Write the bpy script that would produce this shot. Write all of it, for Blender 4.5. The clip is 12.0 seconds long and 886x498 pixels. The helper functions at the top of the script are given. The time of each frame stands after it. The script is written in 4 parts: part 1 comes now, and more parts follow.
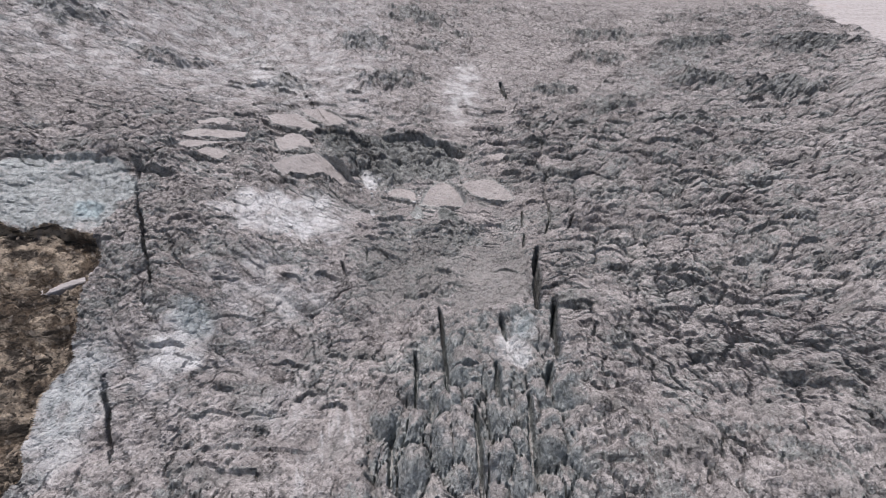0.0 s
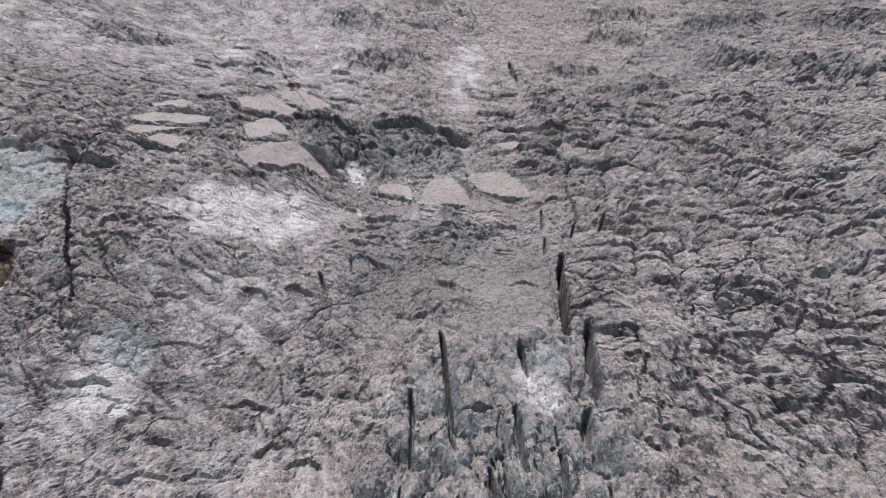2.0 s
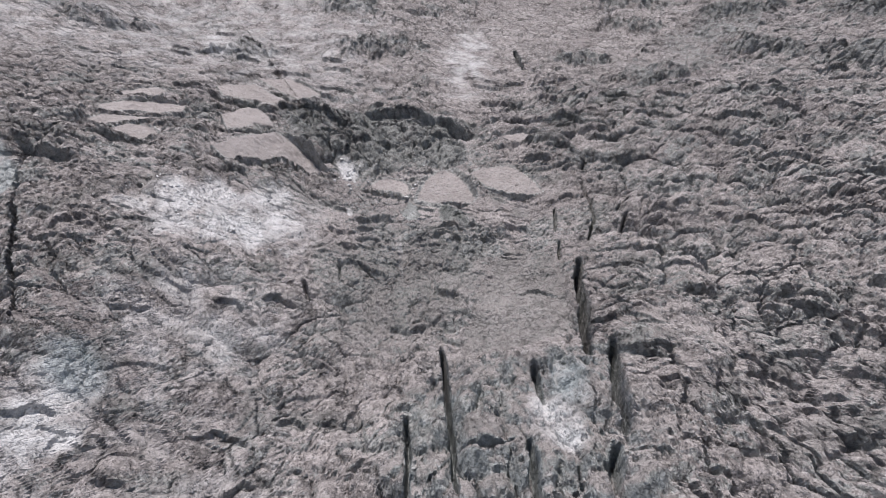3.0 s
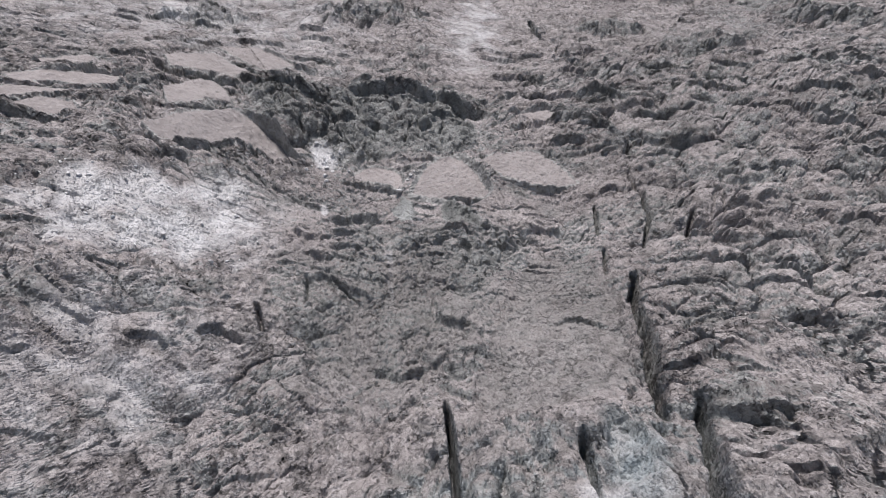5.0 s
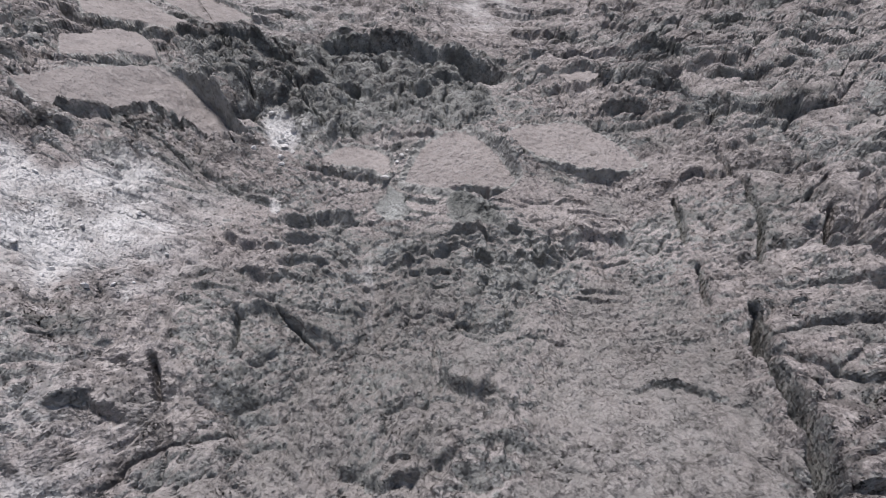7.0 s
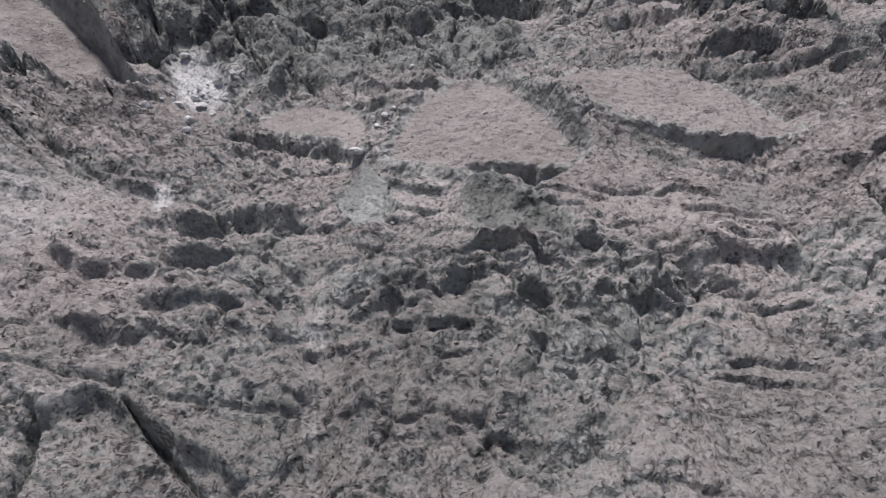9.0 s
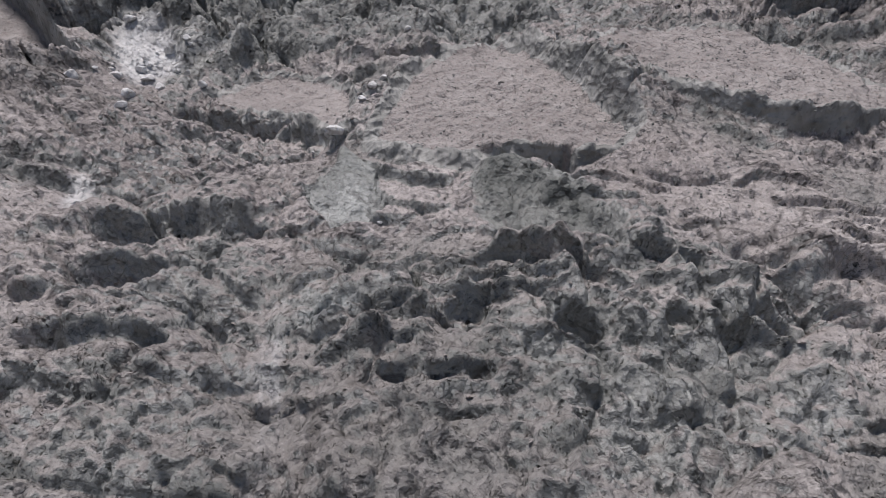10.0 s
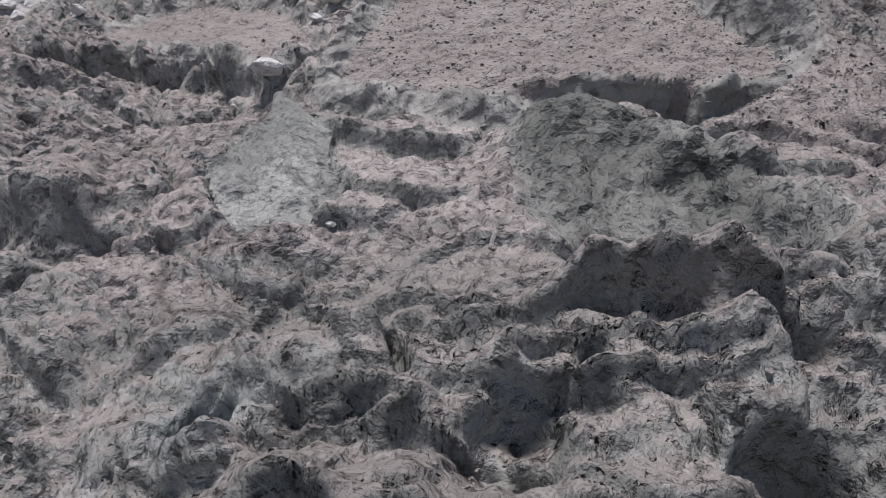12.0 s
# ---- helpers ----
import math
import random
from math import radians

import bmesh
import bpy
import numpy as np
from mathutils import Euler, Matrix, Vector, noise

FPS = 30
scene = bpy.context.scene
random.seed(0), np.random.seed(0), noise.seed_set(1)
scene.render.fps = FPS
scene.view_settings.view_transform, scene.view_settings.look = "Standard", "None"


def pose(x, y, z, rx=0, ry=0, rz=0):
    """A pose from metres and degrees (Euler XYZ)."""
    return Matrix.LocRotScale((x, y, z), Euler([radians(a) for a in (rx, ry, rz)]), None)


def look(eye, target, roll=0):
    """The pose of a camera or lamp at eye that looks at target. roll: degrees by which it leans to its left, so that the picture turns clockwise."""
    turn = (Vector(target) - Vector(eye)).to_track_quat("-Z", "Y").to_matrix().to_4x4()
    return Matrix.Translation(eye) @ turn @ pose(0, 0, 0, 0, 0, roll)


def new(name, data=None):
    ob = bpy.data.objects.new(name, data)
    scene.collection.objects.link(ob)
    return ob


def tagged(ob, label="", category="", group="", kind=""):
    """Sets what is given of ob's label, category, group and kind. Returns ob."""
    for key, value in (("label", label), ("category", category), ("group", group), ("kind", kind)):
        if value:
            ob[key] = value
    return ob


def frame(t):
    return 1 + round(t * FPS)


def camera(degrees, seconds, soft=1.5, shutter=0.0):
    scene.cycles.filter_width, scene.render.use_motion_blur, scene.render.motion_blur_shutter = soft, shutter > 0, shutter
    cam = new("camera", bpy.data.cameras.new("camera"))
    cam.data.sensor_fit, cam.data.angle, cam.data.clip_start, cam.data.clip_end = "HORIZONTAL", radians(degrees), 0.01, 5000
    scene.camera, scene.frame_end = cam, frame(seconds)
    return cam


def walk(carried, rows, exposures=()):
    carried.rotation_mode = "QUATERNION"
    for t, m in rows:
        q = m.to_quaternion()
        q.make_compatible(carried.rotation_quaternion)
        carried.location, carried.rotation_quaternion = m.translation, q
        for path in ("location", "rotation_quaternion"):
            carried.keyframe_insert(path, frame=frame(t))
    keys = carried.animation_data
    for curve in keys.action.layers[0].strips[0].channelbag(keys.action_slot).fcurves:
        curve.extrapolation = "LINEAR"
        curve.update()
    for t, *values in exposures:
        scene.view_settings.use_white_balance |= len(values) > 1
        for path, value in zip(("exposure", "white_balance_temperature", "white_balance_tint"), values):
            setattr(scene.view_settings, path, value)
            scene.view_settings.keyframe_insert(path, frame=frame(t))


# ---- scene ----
cam = camera(72.0, 12.0, 1.0)
METRES, EYE, TILT, LEAN, TURN = 120.0, 60.0, -3.0, 0.0, 0.0
ROWS = [
    (0, 0.0000, 0.0000, 0.0000, -0.00, 0.00, 0.00),
    (0.5, -0.0009, 0.0479, 0.0026, -0.02, 0.01, 0.02),
    (1, -0.0020, 0.0965, 0.0052, -0.04, 0.02, 0.05),
    (1.5, -0.0029, 0.1455, 0.0077, -0.05, 0.02, 0.06),
    (2, -0.0039, 0.1936, 0.0099, -0.07, 0.04, 0.07),
    (2.5, -0.0046, 0.2428, 0.0123, -0.09, 0.05, 0.09),
    (3, -0.0052, 0.2921, 0.0147, -0.10, 0.05, 0.11),
    (5, -0.0093, 0.4847, 0.0241, -0.16, 0.08, 0.18),
    (5.5, -0.0104, 0.5336, 0.0265, -0.18, 0.08, 0.17),
    (6, -0.0110, 0.5812, 0.0290, -0.18, 0.07, 0.17),
    (6.5, -0.0116, 0.6298, 0.0311, -0.18, 0.09, 0.17),
    (7, -0.0130, 0.6785, 0.0335, -0.20, 0.09, 0.19),
    (9, -0.0173, 0.8560, 0.0428, -0.30, 0.20, 0.19),
    (9.5, -0.0179, 0.8882, 0.0444, -0.30, 0.20, 0.21),
    (10, -0.0184, 0.9140, 0.0455, -0.32, 0.17, 0.25),
    (10.5, -0.0186, 0.9387, 0.0468, -0.34, 0.13, 0.26),
    (11, -0.0187, 0.9615, 0.0482, -0.35, 0.06, 0.30),
    (11.5, -0.0193, 0.9807, 0.0491, -0.38, -0.01, 0.33),
    (12, -0.0197, 0.9961, 0.0499, -0.41, -0.04, 0.32),
]
walk(cam, [(t, pose(0, 0, EYE, TILT, LEAN, TURN) @ pose(METRES * x, METRES * y, METRES * z, 90 + pitch, roll, yaw)) for t, x, y, z, yaw, pitch, roll in ROWS],
     [(0.0, 0.89, 6540, 15), (6.5, 0.68, 6540, 15), (9.5, 0.50, 6580, 15), (12.0, 0.42, 6560, 15)])

# ---- light ----
SUN_UP, SUN_TURN = 75.0, 202.0
world = bpy.data.worlds.new("overcast_sky")
scene.world = world
world.use_nodes = True
wn = world.node_tree.nodes
sky = wn.new("ShaderNodeTexSky")
sky.sky_type, sky.sun_disc = "NISHITA", False
sky.sun_elevation, sky.sun_rotation = radians(SUN_UP), radians(SUN_TURN)
sky.air_density, sky.dust_density, sky.ozone_density, sky.altitude = 1.0, 4.0, 0.6, 2000
wn["Background"].inputs["Strength"].default_value = 0.052
world.node_tree.links.new(sky.outputs["Color"], wn["Background"].inputs["Color"])
sun = new("sun", bpy.data.lights.new("sun", "SUN"))
sun.data.energy, sun.data.angle, sun.data.color = 3.35, radians(12), (1.0, 0.96, 0.92)
sun.matrix_world = look((0, 0, 200), (0.10, 0.23, 200 - 0.96))


# ---- materials ----
class Nodes:
    """Small helper to write node trees in few lines."""

    def __init__(self, name):
        self.mat = bpy.data.materials.new(name)
        self.mat.use_nodes = True
        self.tree = self.mat.node_tree
        self.bsdf = self.tree.nodes["Principled BSDF"]
        self.place = self.tree.nodes.new("ShaderNodeNewGeometry").outputs["Position"]

    def put(self, socket, value):
        if isinstance(value, bpy.types.NodeSocket):
            self.tree.links.new(value, socket)
        else:
            socket.default_value = (*value, 1.0) if isinstance(value, tuple) and len(value) == 3 and socket.type == "RGBA" else value

    def noise(self, scale, detail=6.0, rough=0.6, stretch=None, warp=0.0, ridged=False):
        n = self.tree.nodes.new("ShaderNodeTexNoise")
        if ridged:
            n.noise_type = "RIDGED_MULTIFRACTAL"
            n.inputs["Offset"].default_value, n.inputs["Gain"].default_value = 0.9, 1.6
        n.inputs["Scale"].default_value, n.inputs["Detail"].default_value = scale, detail
        n.inputs["Roughness"].default_value, n.inputs["Distortion"].default_value = rough, warp
        place = self.place
        if stretch:
            m = self.tree.nodes.new("ShaderNodeMapping")
            m.inputs["Scale"].default_value = stretch
            m.inputs["Rotation"].default_value = (radians(36), 0, 0)
            m.vector_type = "TEXTURE"
            m.inputs["Scale"].default_value = tuple(1 / s for s in stretch)
            self.put(m.inputs["Vector"], place)
            place = m.outputs["Vector"]
        self.put(n.inputs["Vector"], place)
        return n.outputs["Fac"]

    def cells(self, scale, feature="F1", detail=0.0):
        n = self.tree.nodes.new("ShaderNodeTexVoronoi")
        n.feature = feature
        n.inputs["Scale"].default_value, n.inputs["Detail"].default_value = scale, detail
        if detail:
            n.inputs["Roughness"].default_value = 0.65
        bend = self.tree.nodes.new("ShaderNodeTexNoise")
        bend.inputs["Scale"].default_value = scale * 0.9
        shift = self.tree.nodes.new("ShaderNodeVectorMath")
        shift.operation = "MULTIPLY_ADD"
        self.put(shift.inputs[0], bend.outputs["Color"])
        shift.inputs[1].default_value = (0.9 / scale,) * 3
        self.put(bend.inputs["Vector"], self.place)
        self.put(shift.inputs[2], self.place)
        self.put(n.inputs["Vector"], shift.outputs["Vector"])
        return n.outputs["Distance"]

    def facets(self, scale, tilt, jump, stretch=(1.0, 1.0, 1.0), warp=0.5):
        """Broken blocks: a leaning plane for each cell, with a step between neighbours; the height in metres, and a random tone for each block."""
        bend = self.tree.nodes.new("ShaderNodeTexNoise")
        bend.inputs["Scale"].default_value, bend.inputs["Detail"].default_value = scale * 0.8, 1.0
        self.put(bend.inputs["Vector"], self.place)
        at = self.vector("MULTIPLY_ADD", bend.outputs["Color"], (warp / scale,) * 3, self.place)
        lay = self.tree.nodes.new("ShaderNodeMapping")
        lay.vector_type = "POINT"
        lay.inputs["Rotation"].default_value = (radians(-36), 0, radians(6))
        lay.inputs["Scale"].default_value = stretch
        self.put(lay.inputs["Vector"], at)
        v = self.tree.nodes.new("ShaderNodeTexVoronoi")
        v.inputs["Scale"].default_value = scale
        self.put(v.inputs["Vector"], lay.outputs["Vector"])
        lean = self.vector("SUBTRACT", v.outputs["Color"], (0.5, 0.5, 0.5))
        away = self.vector("SUBTRACT", lay.outputs["Vector"], v.outputs["Position"])
        dot = self.tree.nodes.new("ShaderNodeVectorMath")
        dot.operation = "DOT_PRODUCT"
        self.put(dot.inputs[0], lean)
        self.put(dot.inputs[1], away)
        tone = self.tree.nodes.new("ShaderNodeSeparateColor")
        self.put(tone.inputs["Color"], v.outputs["Color"])
        height = self.math("ADD", self.math("MULTIPLY", dot.outputs["Value"], 2 * tilt), self.math("MULTIPLY", tone.outputs["Green"], jump / scale))
        return height, tone.outputs["Blue"]

    def vector(self, kind, a, b, c=None):
        n = self.tree.nodes.new("ShaderNodeVectorMath")
        n.operation = kind
        for socket, value in zip(n.inputs, (a, b, c)):
            if value is not None:
                self.put(socket, value)
        return n.outputs["Vector"]

    def ramp(self, value, lo, hi, a=0.0, b=1.0):
        n = self.tree.nodes.new("ShaderNodeMapRange")
        n.interpolation_type = "SMOOTHSTEP"
        self.put(n.inputs["Value"], value)
        for key, v in (("From Min", lo), ("From Max", hi), ("To Min", a), ("To Max", b)):
            n.inputs[key].default_value = v
        return n.outputs["Result"]

    def math(self, kind, a, b):
        n = self.tree.nodes.new("ShaderNodeMath")
        n.operation, n.use_clamp = kind, False
        self.put(n.inputs[0], a)
        self.put(n.inputs[1], b)
        return n.outputs["Value"]

    def mix(self, factor, a, b, kind="MIX"):
        n = self.tree.nodes.new("ShaderNodeMix")
        n.data_type, n.blend_type = "RGBA", kind
        self.put(n.inputs["Factor"], factor)
        self.put(n.inputs[6], a)
        self.put(n.inputs[7], b)
        return n.outputs[2]

    def fourth(self, name):
        n = self.tree.nodes.new("ShaderNodeAttribute")
        n.attribute_name = name
        return n.outputs["Alpha"]

    def mask(self, name):
        n = self.tree.nodes.new("ShaderNodeAttribute")
        n.attribute_name = name
        s = self.tree.nodes.new("ShaderNodeSeparateColor")
        self.put(s.inputs["Color"], n.outputs["Color"])
        return s.outputs["Red"], s.outputs["Green"], s.outputs["Blue"]

    def finish(self, color, rough, bumps, spec=0.3):
        self.put(self.bsdf.inputs["Base Color"], color)
        self.put(self.bsdf.inputs["Roughness"], rough)
        self.bsdf.inputs["Specular IOR Level"].default_value = spec
        last = None
        for height, metres in bumps:
            b = self.tree.nodes.new("ShaderNodeBump")
            b.inputs["Strength"].default_value, b.inputs["Distance"].default_value = 1.0, metres
            self.put(b.inputs["Height"], height)
            if last:
                self.put(b.inputs["Normal"], last)
            last = b.outputs["Normal"]
        if last:
            self.put(self.bsdf.inputs["Normal"], last)
        return self.mat


def glacier_material():
    """Dirty glacier ice: pinkish-grey rock dust on bare grey-green ice, with clean crushed ice and blue melt ice."""
    n = Nodes("dirty_glacier_ice")
    dust, clean, bare_and_shade = n.mask("cover")
    worn, snow, blue = n.mask("tint")
    big, mid, fine = n.noise(0.09, 5), n.noise(0.6, 6, 0.58), n.noise(2.6, 5, 0.58)
    grit = n.noise(9.0, 4, 0.6)
    blocks, tone_1 = n.facets(0.62, 0.75, 0.30, (0.75, 1.25, 1.0))
    bits, tone_2 = n.facets(1.9, 0.75, 0.26, (0.8, 1.2, 1.0))
    chips, tone_3 = n.facets(6.0, 0.7, 0.22)
    ice = n.mix(n.ramp(mid, 0.36, 0.64), (0.25, 0.26, 0.255), (0.39, 0.404, 0.397))
    ice = n.mix(n.ramp(fine, 0.54, 0.68, 0.0, 0.5), ice, (0.15, 0.15, 0.147))
    ice = n.mix(n.ramp(grit, 0.56, 0.74, 0.0, 0.6), ice, (0.53, 0.54, 0.535))
    silt = n.mix(n.ramp(big, 0.3, 0.7), (0.295, 0.274, 0.27), (0.44, 0.415, 0.409))
    silt = n.mix(n.ramp(mid, 0.48, 0.68, 0.0, 0.5), silt, (0.25, 0.23, 0.225))
    silt = n.mix(n.ramp(fine, 0.54, 0.68, 0.0, 0.45), silt, (0.14, 0.125, 0.122))
    silt = n.mix(n.ramp(grit, 0.54, 0.72, 0.0, 0.6), silt, (0.52, 0.49, 0.482))
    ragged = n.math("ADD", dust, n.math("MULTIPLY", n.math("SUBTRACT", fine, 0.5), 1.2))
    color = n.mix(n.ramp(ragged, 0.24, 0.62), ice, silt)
    shade = n.math("ADD", n.math("MULTIPLY", tone_1, 0.14), n.math("ADD", n.math("MULTIPLY", tone_2, 0.14), n.math("MULTIPLY", tone_3, 0.42)))
    color = n.mix(n.ramp(shade, 0.10, 0.50, 0.30, 0.0), color, n.mix(1.0, color, (0.55, 0.55, 0.55), "MULTIPLY"))
    rubbly = n.math("MULTIPLY", n.math("SUBTRACT", 1.0, n.fourth("tint")), n.math("SUBTRACT", 1.0, n.math("MULTIPLY", worn, 0.7)))
    color = n.mix(n.math("MULTIPLY", rubbly, n.ramp(tone_2, 0.0, 0.45, 0.45, 0.0)), color, n.mix(1.0, color, (0.45, 0.45, 0.45), "MULTIPLY"))
    color = n.mix(n.math("MULTIPLY", rubbly, n.ramp(tone_2, 0.7, 1.0, 0.0, 0.45)), color, (0.50, 0.485, 0.482))
    # darkens bare ice, and paints the shade of the hollow into the colour
    color = n.mix(n.math("MULTIPLY", bare_and_shade, n.ramp(mid, 0.35, 0.6, 0.95, 0.55)), color, (0.14, 0.15, 0.145))
    veins = n.ramp(n.cells(0.45, "DISTANCE_TO_EDGE", 2.0), 0.0, 0.04)
    veins = n.math("MULTIPLY", n.math("SUBTRACT", 1.0, veins), n.ramp(n.noise(0.3, 4), 0.48, 0.58))
    color = n.mix(n.math("MULTIPLY", veins, 0.7), color, (0.09, 0.085, 0.083))
    seams = n.math("SUBTRACT", 1.0, n.ramp(n.cells(0.33, "DISTANCE_TO_EDGE", 2.0), 0.015, 0.06))
    seams = n.math("MULTIPLY", n.math("MULTIPLY", seams, rubbly), n.ramp(n.noise(0.22, 3), 0.44, 0.56))
    color = n.mix(n.math("MULTIPLY", seams, 0.75), color, (0.09, 0.086, 0.085))
    powder = n.noise(30.0, 3, 0.6)
    color = n.mix(n.ramp(powder, 0.5, 0.66, 0.0, 0.4), color, (0.16, 0.15, 0.147))
    hair = n.math("MULTIPLY", n.math("SUBTRACT", 1.0, n.ramp(n.cells(1.5, "DISTANCE_TO_EDGE", 3.0), 0.0, 0.03)), n.ramp(n.noise(0.8, 4), 0.48, 0.58))
    color = n.mix(n.math("MULTIPLY", hair, 0.5), color, (0.08, 0.075, 0.073))
    broken = n.math("ADD", clean, n.math("MULTIPLY", n.math("SUBTRACT", mid, 0.5), 0.5))
    color = n.mix(n.ramp(broken, 0.15, 0.95, 0.0, 0.85), color, n.mix(n.ramp(mid, 0.44, 0.68), (0.61, 0.618, 0.63), (0.48, 0.48, 0.487)))
    color = n.mix(n.math("MULTIPLY", blue, n.ramp(mid, 0.3, 0.6, 0.5, 1.0)), color, (0.36, 0.435, 0.46))
    color = n.mix(n.math("MULTIPLY", snow, n.ramp(fine, 0.3, 0.7, 1.0, 0.75)), color, (0.5, 0.475, 0.47))
    rough = n.ramp(dust, 0.2, 0.7, 0.75, 0.95)
    plain = n.math("SUBTRACT", 1.0, n.math("MULTIPLY", worn, 0.8))
    some = n.math("MULTIPLY", plain, n.math("SUBTRACT", 1.0, n.math("MULTIPLY", clean, 0.8)))
    coarse = n.math("MULTIPLY", some, n.ramp(n.noise(0.13, 3, 0.5), 0.36, 0.62, 0.55, 1.0))
    soft_relief = n.noise(0.9, 3, 0.55, None, 0.3)
    return n.finish(color, rough, [(n.math("MULTIPLY", blocks, coarse), 1.0), (n.math("MULTIPLY", soft_relief, plain), 0.22), (n.math("MULTIPLY", bits, some), 1.0),
                                   (n.math("MULTIPLY", chips, n.math("SUBTRACT", 1.0, n.math("MULTIPLY", worn, 0.4))), 1.1), (fine, 0.2), (grit, 0.06), (powder, 0.012)], 0.12)


def debris_material():
    """Fine pinkish-grey rock debris that lies on the slabs."""
    n = Nodes("pinkish_rock_debris")
    big, mid, fine = n.noise(0.25, 5), n.noise(1.3, 6, 0.58), n.noise(5.0, 5, 0.6)
    stones, small = n.cells(4.2, "F1", 1.0), n.cells(9.0)
    color = n.mix(n.ramp(big, 0.3, 0.7), (0.235, 0.22, 0.216), (0.30, 0.283, 0.278))
    color = n.mix(n.ramp(fine, 0.48, 0.72), color, (0.22, 0.195, 0.19))
    color = n.mix(n.ramp(mid, 0.54, 0.64), color, (0.30, 0.284, 0.279))
    color = n.mix(n.ramp(stones, 0.20, 0.12), color, (0.38, 0.355, 0.347))
    color = n.mix(n.ramp(small, 0.24, 0.10), color, (0.22, 0.195, 0.19))
    return n.finish(color, 0.95, [(mid, 0.30), (n.ramp(stones, 0.1, 0.6, 1.0, 0.0), 0.10), (small, 0.03), (fine, 0.10)], 0.15)


def rock_material():
    """Brown bedrock in cracked layers."""
    n = Nodes("brown_bedrock")
    big, mid, fine = n.noise(0.16, 6), n.noise(0.8, 6, 0.58), n.noise(3.0, 5, 0.6)
    bands = n.noise(0.5, 6, 0.6, (0.35, 0.35, 2.2), 0.6)
    chips = n.cells(0.6, "F1", 4.0)
    color = n.mix(n.ramp(big, 0.44, 0.56), (0.13, 0.10, 0.074), (0.40, 0.335, 0.265))
    color = n.mix(n.ramp(bands, 0.50, 0.58), color, (0.05, 0.042, 0.035))
    color = n.mix(n.ramp(fine, 0.56, 0.70), color, (0.06, 0.05, 0.043))
    color = n.mix(n.ramp(mid, 0.55, 0.70), color, (0.31, 0.27, 0.23))
    return n.finish(color, 0.85, [(bands, 1.6), (chips, 0.9), (mid, 0.5), (fine, 0.12)], 0.25)


def snow_material():
    n = Nodes("old_snow")
    big, mid, fine = n.noise(0.12, 5), n.noise(0.7, 6), n.noise(4.0, 7, 0.7)
    color = n.mix(n.ramp(mid, 0.35, 0.7), (0.33, 0.315, 0.315), (0.26, 0.243, 0.24))
    color = n.mix(n.ramp(big, 0.56, 0.66), color, (0.30, 0.27, 0.265))
    return n.finish(color, 0.8, [(mid, 0.4), (fine, 0.12)], 0.2)


def ice_face_material():
    """Bare grey-green ice with dirt bands and melt runs."""
    n = Nodes("bare_grey_ice")
    mid, fine = n.noise(0.7, 6, 0.58), n.noise(3.0, 5, 0.58)
    runs = n.noise(0.9, 6, 0.6, (2.6, 0.6, 0.6), 0.3)
    rubble = n.cells(0.8, "F1", 2.0)
    color = n.mix(n.ramp(mid, 0.3, 0.68), (0.15, 0.155, 0.15), (0.30, 0.305, 0.298))
    color = n.mix(n.ramp(runs, 0.5, 0.75, 0.0, 0.6), color, (0.33, 0.325, 0.32))
    color = n.mix(n.ramp(fine, 0.50, 0.74), color, (0.09, 0.09, 0.088))
    return n.finish(color, 0.65, [(rubble, 0.2), (mid, 0.25), (runs, 0.1), (fine, 0.06)], 0.35)


ICE, DEBRIS, ROCK, SNOW, FACE = glacier_material(), debris_material(), rock_material(), snow_material(), ice_face_material()

# ---- the glacier as one graded sheet ----
# u runs across the slope, v up the slope, h stands out of it; the slope leans back by 36 degrees.
SLOPE = radians(36)
ORIGIN = np.array((0.0, 130.0, 60.0))
ALONG = np.array((0.0, math.cos(SLOPE), math.sin(SLOPE)))
OUT = np.array((0.0, -math.sin(SLOPE), math.cos(SLOPE)))


def graded(lo, core_lo, core_hi, hi, far_lo, far_hi, step, grow):
    """Positions with an even core and steps that widen outward, coarse past lo and hi."""
    def side(start, end, far):
        out, x, s = [], start, step
        while x < far:
            s = step + grow * (x - start) if x < end else s * 1.16
            x += s
            out.append(x)
        return out
    core = list(np.arange(core_lo, core_hi, step))
    up = side(core[-1], hi, far_hi)
    down = [-x for x in side(-core_lo, -lo, -far_lo)]
    return np.array(down[::-1] + core + up)


def scramble(ix, iy, seed):
    """A random number in 0 to 1 for each whole cell."""
    n = (ix.astype(np.uint32) * np.uint32(374761393) + iy.astype(np.uint32) * np.uint32(668265263) + np.uint32(seed * 974711 + 12345))
    n = (n ^ (n >> np.uint32(13))) * np.uint32(1274126177)
    n = (n ^ (n >> np.uint32(16))) * np.uint32(2246822519)
    return ((n ^ (n >> np.uint32(15))) >> np.uint32(8)).astype(np.float32) / np.float32(1 << 24)


def wave(x, y, seed):
    """Smooth gradient noise, about -1 to 1."""
    fx, fy = np.floor(x), np.floor(y)
    ix, iy = fx.astype(np.int64), fy.astype(np.int64)
    x, y = (x - fx).astype(np.float32), (y - fy).astype(np.float32)
    a, b = x * x * x * (x * (x * 6 - 15) + 10), y * y * y * (y * (y * 6 - 15) + 10)
    corner = []
    for j in (0, 1):
        for i in (0, 1):
            turn = scramble(ix + i, iy + j, seed) * np.float32(2 * math.pi)
            corner.append(np.cos(turn) * (x - i) + np.sin(turn) * (y - j))
    low, high = corner[0] + a * (corner[1] - corner[0]), corner[2] + a * (corner[3] - corner[2])
    return (low + b * (high - low)) * np.float32(1.5)


